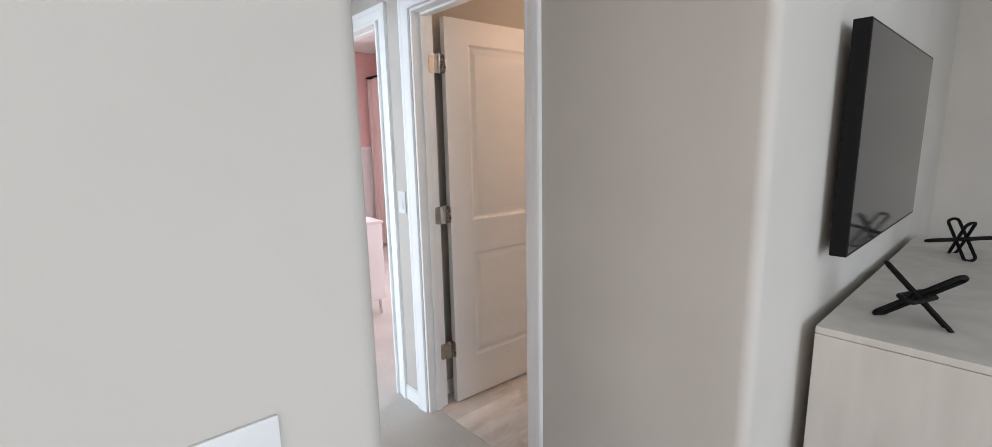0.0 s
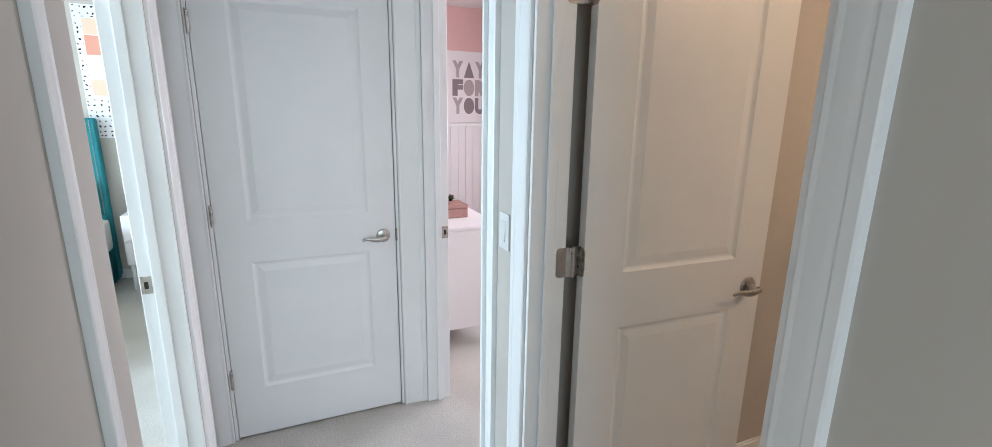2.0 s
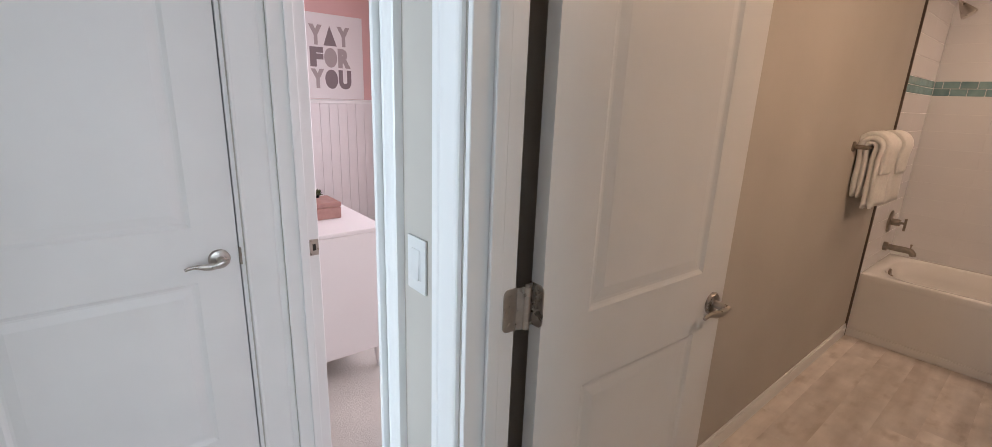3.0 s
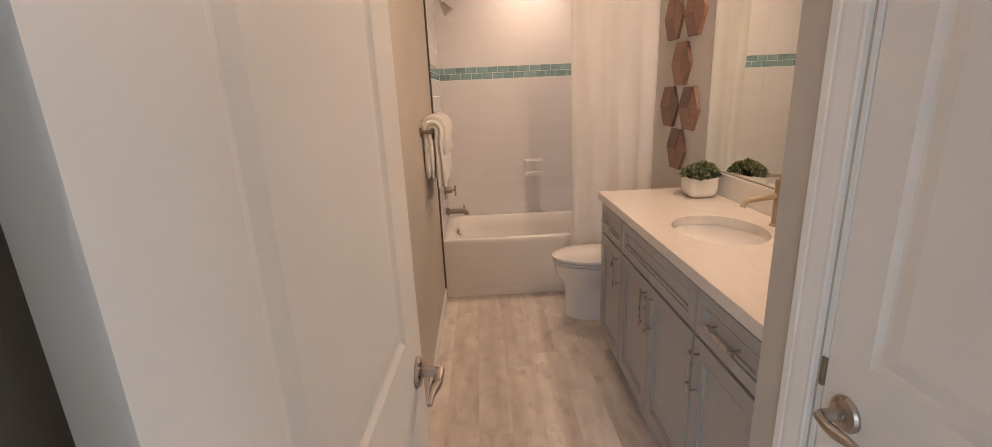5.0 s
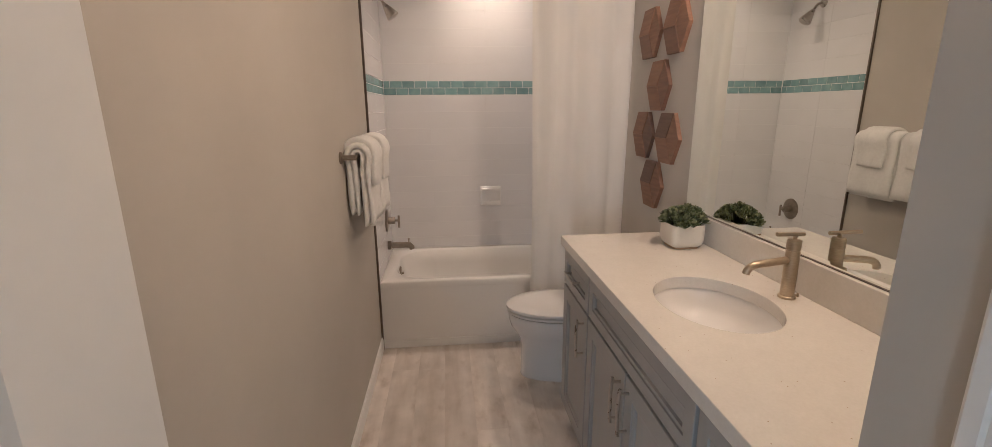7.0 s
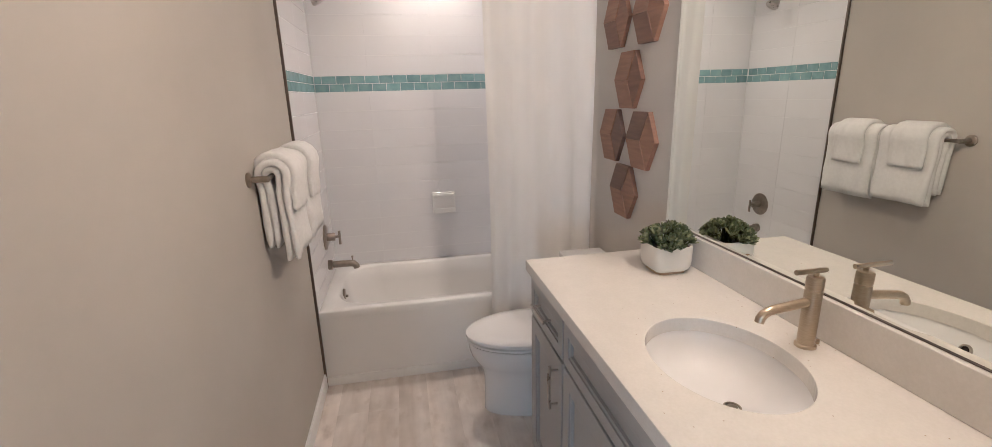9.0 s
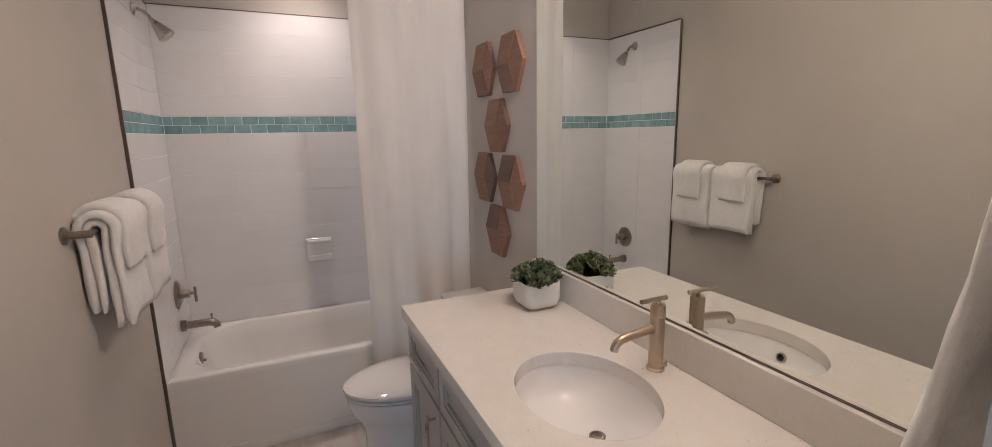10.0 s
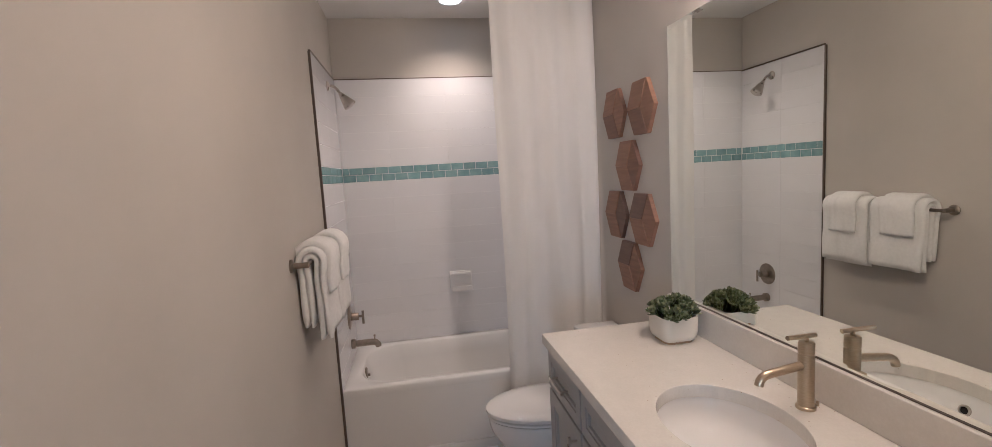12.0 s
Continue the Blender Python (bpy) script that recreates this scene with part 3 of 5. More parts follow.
def bathtub():
    tub = tagged(empty("bathtub", BW / 2, (FRONT + BACK) / 2, 0), "white acrylic alcove bathtub with a plain skirt", "bathtub")
    hx, hy, r = BW / 2 - 0.008, (BACK - 0.012 - FRONT) / 2, 0.012
    bm = bmesh.new()
    loops = [rounded(0, 0, hx, hy, 0.004, z) for z in (0.40, RIM - 0.008)] + [rounded(0, 0, hx - 0.006, hy - 0.006, 0.01, RIM)]
    # inner basin, with an oval-ended plan
    for k, (ix, iy, z, rr) in enumerate(((hx - 0.075, hy - 0.055, RIM, 0.20), (hx - 0.085, hy - 0.066, RIM - 0.010, 0.20), (hx - 0.11, hy - 0.085, RIM - 0.10, 0.20), (hx - 0.15, hy - 0.11, 0.16, 0.18), (hx - 0.21, hy - 0.15, 0.10, 0.15), (hx - 0.30, hy - 0.20, 0.085, 0.12))):
        loops.append(rounded(0, 0, ix, iy, rr, z))
    rings(bm, loops, False)
    bm.faces.new(bm.verts[-28:])
    rim = part("basin", bm, ACRYLIC, tub, "", True, 50)
    bm = boxes((-hx, hx, -hy, -hy + 0.02, 0.001, 0.405), bevel=0.006, seg=2)
    box(bm, -hx, hx, -hy - 0.007, -hy + 0.01, 0.0, 0.055, 0.006, 2)
    part("skirt", bm, ACRYLIC, tub, "", True)
    bm = bmesh.new()
    lathe(bm, [(0.035, 0.0), (0.035, 0.007), (0.030, 0.013), (0.0, 0.014)], (-hx + 0.090, -0.04, 0.40), "x", 24)
    box(bm, -hx + 0.095, -hx + 0.118, -0.05, -0.03, 0.382, 0.394, 0.004)
    part("overflow_plate", bm, DARKNICKEL, tub, "aged nickel overflow cover", True)
    return tub


bathtub()
tagged(part("trim_tile_edge_west", boxes((-0.001, 0.0125, FRONT - 0.012, FRONT - 0.002, 0.0, 2.257), bevel=0.001), STRIP), kind="structure")
tagged(part("trim_tile_top_north", boxes((0.013, BW - 0.013, BACK - 0.0125, BACK, 2.262, 2.2675)), STRIP), kind="structure")
tagged(part("trim_tile_top_west", boxes((0.0, 0.0125, FRONT - 0.002, BACK - 0.0125, 2.257, 2.2675)), STRIP), kind="structure")


def soap_dish():
    bm = bmesh.new()
    box(bm, 0.685, 0.843, BACK - 0.026, BACK - 0.012, 0.768, 0.912, 0.008, 3)
    box(bm, 0.693, 0.835, BACK - 0.075, BACK - 0.020, 0.776, 0.794, 0.007, 3)
    box(bm, 0.693, 0.835, BACK - 0.082, BACK - 0.068, 0.776, 0.811, 0.006, 3)
    box(bm, 0.693, 0.835, BACK - 0.04, BACK - 0.020, 0.879, 0.902, 0.007, 3)
    return tagged(part("soap_dish", bm, PORCELAIN, None, "", True), "white ceramic soap dish set in the tub tile", "soap dish")


soap_dish()


def shower_head():
    ob = tagged(empty("wall_shower", 0.0125, 3.665, 2.165), "satin nickel shower head on a bent wall arm", "shower head")
    bm = bmesh.new()
    lathe(bm, [(0.030, 0), (0.030, 0.004), (0.022, 0.012), (0.010, 0.016)], (0, 0, 0), "x", 24)
    part("flange", bm, NICKEL, ob, "", True)
    bm = bmesh.new()
    pts = [(0.0, 0, 0), (0.024, 0, 0.001), (0.044, 0, -0.008), (0.060, 0, -0.026), (0.071, 0, -0.045)]
    tube(bm, pts, 0.0085, 12)
    part("arm", bm, NICKEL, ob, "", True)
    bm = bmesh.new()
    lathe(bm, [(0.010, 0.0), (0.014, -0.012), (0.018, -0.02), (0.033, -0.066), (0.040, -0.086), (0.040, -0.095), (0.034, -0.098), (0.0, -0.098)], (0, 0, 0), "z", 28)
    hd = part("head", bm, NICKEL, ob, "", True)
    hd.matrix_basis = pose(0.069, 0, -0.042, 0, -36, 0)
    return ob


shower_head()


def tub_valve():
    ob = tagged(empty("tub_valve", 0.0125, 3.70, 0.730), "aged nickel round shower valve with lever", "valve")
    bm = bmesh.new()
    lathe(bm, [(0.078, 0), (0.078, 0.004), (0.070, 0.009), (0.03, 0.011)], (0, 0, 0), "x", 36)
    part("plate", bm, DARKNICKEL, ob, "", True)
    bm = bmesh.new()
    lathe(bm, [(0.024, 0.008), (0.024, 0.055), (0.022, 0.058), (0.008, 0.060), (0.008, 0.085), (0.0, 0.085)], (0, 0, 0), "x", 24)
    part("barrel", bm, DARKNICKEL, ob, "", True)
    bm = bmesh.new()
    tube(bm, [(0.084, 0, 0.034), (0.084, 0, -0.05)], 0.0075, 12)
    part("lever", bm, DARKNICKEL, ob, "", True)
    return ob


def tub_spout():
    ob = tagged(empty("tub_spout", 0.0125, 3.70, 0.552), "aged nickel tub spout with diverter pin", "tub spout")
    bm = bmesh.new()
    lathe(bm, [(0.031, 0), (0.031, 0.022), (0.026, 0.026), (0.021, 0.028)], (0, 0, 0), "x", 24)
    tube(bm, [(0.02, 0, 0), (0.125, 0, 0.0), (0.15, 0, -0.004), (0.163, 0, -0.018), (0.166, 0, -0.032)], [0.021, 0.021, 0.021, 0.020, 0.019], 18)
    part("spout", bm, DARKNICKEL, ob, "", True)
    bm = bmesh.new()
    lathe(bm, [(0.004, 0.015), (0.004, 0.036), (0.007, 0.038), (0.007, 0.046), (0.0, 0.047)], (0.145, 0, 0), "z", 12)
    part("diverter_pin", bm, DARKNICKEL, ob, "", True)
    return ob


tub_valve()
tub_spout()


# ---------------------------------------------------------------- shower curtain on its rod
def pleated(x0, x1, y, z0, z1, folds, depth, seed, axis="x", crease=0.35):
    """A hanging cloth with uneven vertical folds, 2 mm thick, gathered a little at the top."""
    rnd = random.Random(seed)
    n, m = folds * 10, 22
    amp = [depth * rnd.uniform(0.55, 1.25) for _ in range(folds + 1)]
    wob = [rnd.uniform(0, 6.28) for _ in range(4)]
    bm = bmesh.new()
    for side in (0, 1):
        grid = []
        for j in range(m + 1):
            v = j / m
            row = []
            for i in range(n + 1):
                u = i / n
                k = u * folds
                a = amp[int(min(k, folds - 1))] * (1 - k % 1) + amp[int(min(k, folds - 1)) + 1] * (k % 1)
                ph = 2 * math.pi * k + 0.5 * math.sin(3 * v + wob[0]) + 0.35 * math.sin(7 * u + wob[1])
                off = a * math.sin(ph) * (0.75 + 0.35 * v) + crease * a * math.sin(2.3 * ph + wob[2] + v)
                along = x0 + (x1 - x0) * u + 0.012 * math.sin(5 * v + 9 * u + wob[3]) * v
                z = z1 + (z0 - z1) * v
                p = (along, y + off + side * 0.002, z) if axis == "x" else (y + off + side * 0.002, along, z)
                row.append(bm.verts.new(p))
            grid.append(row)
        for j in range(m):
            for i in range(n):
                bm.faces.new((grid[j][i], grid[j][i + 1], grid[j + 1][i + 1], grid[j + 1][i]))
    return bm


curtain = tagged(empty("shower_curtain", 1.2, 3.185, 2.600), "white cloth shower curtain gathered at one side of the tub", "shower curtain")
cl = part("cloth", pleated(0.935, 1.51, 3.185, 0.16, 2.56, 4, 0.026, 4, crease=0.14), CLOTH, curtain, "", True, 80)
cl.matrix_parent_inverse = curtain.matrix_world.inverted()
for k in range(8):
    bm = bmesh.new()
    tube(bm, arc((0.95 + k * 0.075, 3.185, 2.600), 0.022, 0, 350, "yz", 14), 0.002, 6)
    rg = part("ring", bm, NICKEL, curtain, "", True)
    rg.matrix_parent_inverse = curtain.matrix_world.inverted()
bm = bmesh.new()
tube(bm, [(0.006, 3.185, 2.600), (BW - 0.006, 3.185, 2.600)], 0.0125, 14)
rod = part("curtain_rod", bm, NICKEL, None, "", True)
tagged(rod, "satin nickel shower curtain rod across the tub", "curtain rod")
for x, d in ((0.0, 1), (BW, -1)):
    bm = bmesh.new()
    lathe(bm, [(0.034, 0), (0.034, d * 0.006), (0.018, d * 0.02)], (x, 3.185, 2.600), "x", 24)
    part("flange", bm, NICKEL, rod, "", True)


# ---------------------------------------------------------------- towel bar and towels on the west wall
bar = tagged(empty("towel_bar", 0.0, 2.492, 1.287), "aged nickel towel bar on the wall beside the tub", "towel bar")
for y in (0.0, 0.655):
    bm = bmesh.new()
    lathe(bm, [(0.026, 0), (0.026, 0.006), (0.021, 0.010), (0.011, 0.012), (0.011, 0.066), (0.0, 0.070)], (0, y, 0), "x", 24)
    part("post", bm, DARKNICKEL, bar, "", True)
bm = bmesh.new()
tube(bm, [(0.058, -0.005, 0), (0.058, 0.66, 0)], 0.0085, 14)
part("rail", bm, DARKNICKEL, bar, "", True)


def hung(width, layers, front, back, seed, gap=0.0, th=0.0255, lean=0.012):
    """A folded towel over the bar: each layer is one thick sheet bent over the rail. Local x from the wall, y along the bar, z from the rail."""
    rnd = random.Random(seed)
    bm = bmesh.new()
    for L in range(layers):
        r0 = 0.0095 + gap + L * th * 0.94
        dz = rnd.uniform(-0.012, 0.012) - L * 0.004
        line = []
        zb = -back + dz * 0.6
        line += [(-r0, z) for z in np.linspace(zb, 0, 9)[:-1]]
        line += [(r0 * math.cos(a), r0 * math.sin(a)) for a in np.linspace(math.pi, 0, 9)]
        line += [(r0, z) for z in np.linspace(0, -front + dz, 12)[1:]]
        loops = []
        for v, full in ((0.0, 0.2), (0.015, 0.68), (0.045, 0.93), (0.1, 1), (0.2, 1), (0.3, 1), (0.4, 1), (0.5, 1), (0.6, 1), (0.7, 1), (0.8, 1), (0.9, 1), (0.955, 0.93), (0.985, 0.68), (1.0, 0.2)):
            loop_o, loop_i = [], []
            for i, (x, z) in enumerate(line):
                down = max(0.0, -z)
                s = 1 if x > 0 else -1
                pinch = -0.0085 * s * min(1.0, down / 0.06)
                flare = lean * down * (1 if x > 0 else -0.2) * (1 + L * 0.3)
                wob = 0.004 * math.sin(9 * v + 11 * z + seed + L * 1.7) * (0.3 + 3 * down) + 0.003 * math.sin(23 * v + seed * 2 + L) + 0.0028 * math.sin(37 * v + 19 * z + seed) * math.sin(29 * z + 11 * v + 2 * L) * min(1.0, 6 * down)
                bulge = 1 + 0.22 * math.sin(19 * z + 2.1 * L + seed + (2 if x > 0 else 0)) * min(1.0, down * 8)
                tip = 0.55 if i in (0, len(line) - 1) else 1.0
                lo, hi = th * (1 - full * tip * bulge) / 2, th * (1 + full * tip * bulge) / 2
                nx, nz = (x / r0, max(z, 0) / r0) if z >= 0 else (s, 0)
                shift = pinch + flare + wob * (1 if x > 0 else 0.25)
                yy = (v - 0.5) * width * (1 - 0.03 * down) + 0.006 * math.sin(7 * z + L + seed)
                loop_i.append((x + nx * lo + shift, yy, z + nz * lo))
                loop_o.append((x + nx * hi + shift, yy, z + nz * hi))
            loops.append(loop_o + loop_i[::-1])
        rings(bm, loops)
    return bm


def towel(name, label, y, width, layers, front, back, seed, gap=0.0):
    ob = part(name, hung(width, layers, front, back, seed, gap), TOWEL, None, "", True, 85)
    ob.matrix_world = pose(0.058, y, 1.287)
    return tagged(ob, label, "towel", "towels on the bar")


towel("bath_towel", "thick folded white bath towel hung over the bar", 2.69, 0.285, 2, 0.31, 0.26, 3)
towel("bath_towel", "thick folded white bath towel hung over the bar", 2.985, 0.285, 2, 0.33, 0.27, 8)
towel("hand_towel", "small folded white hand towel laid over a bath towel", 2.675, 0.17, 1, 0.14, 0.11, 5, 0.047)
towel("hand_towel", "small folded white hand towel laid over a bath towel", 2.99, 0.17, 1, 0.15, 0.11, 11, 0.047)

# hand towel on a short bar on the closet's end wall
hbar = tagged(empty("hand_towel_bar", 1.065, CY, 1.60), "short satin nickel towel bar on the closet wall", "towel bar")
for x in (0.015, 0.275):
    bm = bmesh.new()
    lathe(bm, [(0.022, 0), (0.022, 0.006), (0.010, 0.010), (0.010, 0.052), (0.0, 0.058)], (x, 0, 0), "y", 20)
    part("post", bm, NICKEL, hbar, "", True)
bm = bmesh.new()
tube(bm, [(0.008, 0.048, 0), (0.282, 0.048, 0)], 0.007, 12)
part("rail", bm, NICKEL, hbar, "", True)
ht = part("hand_towel", hung(0.20, 1, 0.50, 0.44, 24, 0.0, 0.016, 0.135), TOWEL, None, "", True, 60)
ht.matrix_world = pose(1.212, CY + 0.048, 1.60, 0, 0, 90)
tagged(ht, "white hand towel hanging from a short wall bar", "towel")


# ---------------------------------------------------------------- toilet
def toilet():
    ob = tagged(empty("toilet", 1.135, 2.855, 0.0), "white porcelain toilet with closed lid beside the vanity", "toilet")

    def oval(cx, a, b, z, n=32, egg=0.12):
        return [(cx - a * math.cos(t) * (1 + egg * math.cos(t) * 0.5), b * math.sin(t), z) for t in (2 * math.pi * k / n for k in range(n))]
    bm = bmesh.new()
    prof = [(0.004, 0.291, 0.119, 0.0), (0.004, 0.294, 0.122, 0.010), (0.004, 0.291, 0.119, 0.035), (0.004, 0.290, 0.118, 0.10), (0.003, 0.289, 0.119, 0.19), (-0.006, 0.289, 0.131, 0.23), (-0.03, 0.285, 0.152, 0.265), (-0.055, 0.287, 0.174, 0.305), (-0.066, 0.288, 0.184, 0.345), (-0.07, 0.288, 0.186, 0.372), (-0.071, 0.284, 0.181, 0.3835)]
    rings(bm, [oval(c, a, b, z) for c, a, b, z in prof])
    part("bowl", bm, PORCELAIN, ob, "", True, 60)
    bm = bmesh.new()
    rings(bm, [oval(-0.07, a, b, z) for a, b, z in ((0.25, 0.15, 0.3905), (0.290, 0.186, 0.391), (0.294, 0.190, 0.394), (0.294, 0.190, 0.401), (0.292, 0.188, 0.403), (0.23, 0.13, 0.4035))])
    part("seat", bm, PORCELAIN, ob, "", True, 50)
    bm = bmesh.new()
    rings(bm, [oval(-0.07, a, b, z) for a, b, z in ((0.22, 0.12, 0.4145), (0.298, 0.193, 0.415), (0.299, 0.194, 0.417), (0.299, 0.194, 0.430), (0.285, 0.183, 0.438), (0.22, 0.14, 0.4425), (0.10, 0.06, 0.444))])
    part("lid", bm, PORCELAIN, ob, "", True, 50)
    bm = boxes((0.16, 0.378, -0.20, 0.20, 0.40, 0.704), bevel=0.03, seg=4)
    part("tank", bm, PORCELAIN, ob, "", True)
    bm = boxes((0.15, 0.384, -0.21, 0.21, 0.704, 0.737), bevel=0.012, seg=3)
    part("tank_lid", bm, PORCELAIN, ob, "", True)
    bm = boxes((0.05, 0.30, -0.10, 0.10, 0.0, 0.40), bevel=0.03, seg=3)
    part("trapway", bm, PORCELAIN, ob, "", True)
    bm = boxes((0.142, 0.162, -0.17, -0.13, 0.64, 0.66), bevel=0.004)
    part("flush_lever", bm, NICKEL, ob, "", True)
    for y in (-0.07, 0.07):
        bm = boxes((0.165, 0.205, y - 0.02, y + 0.02, 0.41, 0.435), bevel=0.006)
        part("hinge_cap", bm, PORCELAIN, ob, "", True)
    return ob


toilet()

# ---------------------------------------------------------------- vanity: cabinet units, worktop, sink, faucet, mirror
FX = 0.985       # cabinet front
TOP = 0.929


def shaker(parent, name, y0, y1, z0, z1, rail, label=""):
    """A framed front before the plane x = FX, facing -x: one skin from its back edge over the frame and a stepped moulding to the sunk panel."""
    bm = bmesh.new()
    x = FX - 0.021
    steps = ((0.0, FX + 0.0356), (0.0, x + 0.002), (0.002, x), (rail, x), (rail + 0.001, x + 0.007), (rail + 0.004, x + 0.007), (rail + 0.005, x + 0.003), (rail + 0.013, x + 0.004), (rail + 0.014, x + 0.013), (rail + 0.017, x + 0.013), (rail + 0.018, x + 0.0115))
    loops = [[(d, y0 + o, z0 + o), (d, y1 - o, z0 + o), (d, y1 - o, z1 - o), (d, y0 + o, z1 - o)] for o, d in steps]
    rings(bm, loops)
    ob = part(name, bm, CABINET, parent, label)
    ob.matrix_parent_inverse = parent.matrix_world.inverted()
    return ob


def pull(parent, front, y, z, length, upright):
    x = FX - 0.020
    bm = bmesh.new()
    h = length / 2
    at = (lambda d, o: (x - o, y, z + d)) if upright else (lambda d, o: (x - o, y + d, z))
    for d in (-h * 0.8, h * 0.8):
        tube(bm, [at(d, 0), at(d, 0.030)], 0.0042, 10)
    tube(bm, [at(-h, 0.029), at(-h * 0.5, 0.0315), at(0, 0.0325), at(h * 0.5, 0.0315), at(h, 0.029)], [0.0052, 0.0058, 0.006, 0.0058, 0.0052], 12)
    ob = part("handle", bm, NICKEL, front, "", True)
    return ob


def vanity_unit(y0, y1, label):
    ob = tagged(empty("vanity_cabinet", (FX + BW) / 2, (y0 + y1) / 2, 0), label, "cabinet", "bathroom vanity cabinets")
    bm = boxes((FX + 0.036, BW - 0.002, y0, y0 + 0.018, 0.09, 0.887), (FX + 0.036, BW - 0.002, y1 - 0.018, y1, 0.09, 0.887), (FX + 0.036, BW - 0.002, y0 + 0.018, y1 - 0.018, 0.09, 0.108), (BW - 0.012, BW - 0.002, y0 + 0.018, y1 - 0.018, 0.108, 0.887),
               (FX + 0.036, FX + 0.054, y0 + 0.018, y0 + 0.038, 0.108, 0.887), (FX + 0.036, FX + 0.054, y1 - 0.038, y1 - 0.018, 0.108, 0.887), (FX + 0.036, FX + 0.054, y0 + 0.038, y1 - 0.038, 0.70, 0.725), (FX + 0.036, FX + 0.054, y0 + 0.038, y1 - 0.038, 0.85, 0.887),
               (FX + 0.06, FX + 0.075, y0, y1, 0.0, 0.09))
    b = part("body", bm, CABINET, ob)
    b.matrix_parent_inverse = ob.matrix_world.inverted()
    return ob


Y0, Y1, Y2, Y3 = 0.891, 1.280, 2.068, 2.447
u = vanity_unit(Y2, Y3, "grey shaker cabinet with one drawer and one door")
d = shaker(u, "drawer_front", Y2 + 0.0075, Y3 - 0.0075, 0.716, 0.868, 0.040)
pull(u, d, (Y2 + Y3) / 2, 0.797, 0.15, False)
d = shaker(u, "door", Y2 + 0.0075, Y3 - 0.0075, 0.106, 0.704, 0.056)
pull(u, d, Y2 + 0.046, 0.595, 0.16, True)
u = vanity_unit(Y1, Y2, "wide grey shaker sink cabinet with two doors")
shaker(u, "false_front", Y1 + 0.0075, Y2 - 0.0075, 0.716, 0.868, 0.040)
ym = (Y1 + Y2) / 2
d = shaker(u, "door", ym + 0.004, Y2 - 0.0075, 0.106, 0.704, 0.056)
pull(u, d, ym + 0.033, 0.595, 0.16, True)
d = shaker(u, "door", Y1 + 0.0075, ym - 0.004, 0.106, 0.704, 0.056)
pull(u, d, ym - 0.033, 0.595, 0.16, True)
u = vanity_unit(Y0, Y1, "grey shaker cabinet with one drawer and one door")
d = shaker(u, "drawer_front", Y0 + 0.0075, Y1 - 0.0075, 0.716, 0.868, 0.040)
pull(u, d, (Y0 + Y1) / 2, 0.797, 0.16, False)
d = shaker(u, "door", Y0 + 0.0075, Y1 - 0.0075, 0.106, 0.704, 0.056)
pull(u, d, Y1 - 0.046, 0.595, 0.16, True)

# worktop with an oval cut-out
SX, SY, SA, SB = 1.222, 1.672, 0.165, 0.208


def worktop():
    ob = tagged(empty("vanity_worktop", 1.19, 1.64, 0.875), "white speckled quartz vanity top with a backsplash", "worktop")
    inv = ob.matrix_world.inverted()
    bm = bmesh.new()
    x0, x1, y0, y1 = 0.946, BW - 0.001, CY + 0.0005, 2.455
    n = 64
    ang = [2 * math.pi * k / n for k in range(n)]

    def rim(a):
        c, s = math.cos(a), math.sin(a)
        k = min(((x1 if c > 0 else x0) - SX) / c if abs(c) > 1e-9 else 9, ((y1 if s > 0 else y0) - SY) / s if abs(s) > 1e-9 else 9)
        return SX + c * k, SY + s * k
    corners = [math.atan2(y - SY, x - SX) % (2 * math.pi) for x in (x0, x1) for y in (y0, y1)]
    ang = sorted(set(ang + corners))
    loops = []
    for z, e in ((TOP, 0.0), (0.889, 0.0)):
        loops.append(([(*rim(a), z) for a in ang], [(SX + SA * math.cos(a), SY + SB * math.sin(a), z) for a in ang]))
    vs = [[bm.verts.new(p) for p in l] for pair in loops for l in pair]
    m = len(ang)
    for i in range(m):
        j = (i + 1) % m
        bm.faces.new((vs[0][i], vs[0][j], vs[1][j], vs[1][i]))
        bm.faces.new((vs[2][i], vs[2][j], vs[3][j], vs[3][i]))
        bm.faces.new((vs[0][i], vs[0][j], vs[2][j], vs[2][i]))
        bm.faces.new((vs[1][i], vs[1][j], vs[3][j], vs[3][i]))
    edges = [e for e in bm.edges if all(abs(v.co.z - TOP) < 1e-6 for v in e.verts) and len(e.link_faces) == 2 and ((vs[0].count(e.verts[0]) and vs[0].count(e.verts[1])) or (vs[1].count(e.verts[0]) and vs[1].count(e.verts[1])))]
    bmesh.ops.recalc_face_normals(bm, faces=bm.faces[:])
    bmesh.ops.bevel(bm, geom=edges, offset=0.003, segments=2, affect="EDGES", profile=0.6)
    p = part("slab", bm, QUARTZ, ob)
    p.matrix_parent_inverse = inv
    bm = boxes((BW - 0.021, BW - 0.001, y0, y1 - 0.0, TOP, 1.0395), bevel=0.002)
    p = part("backsplash", bm, QUARTZ, ob)
    p.matrix_parent_inverse = inv
    return ob


worktop()


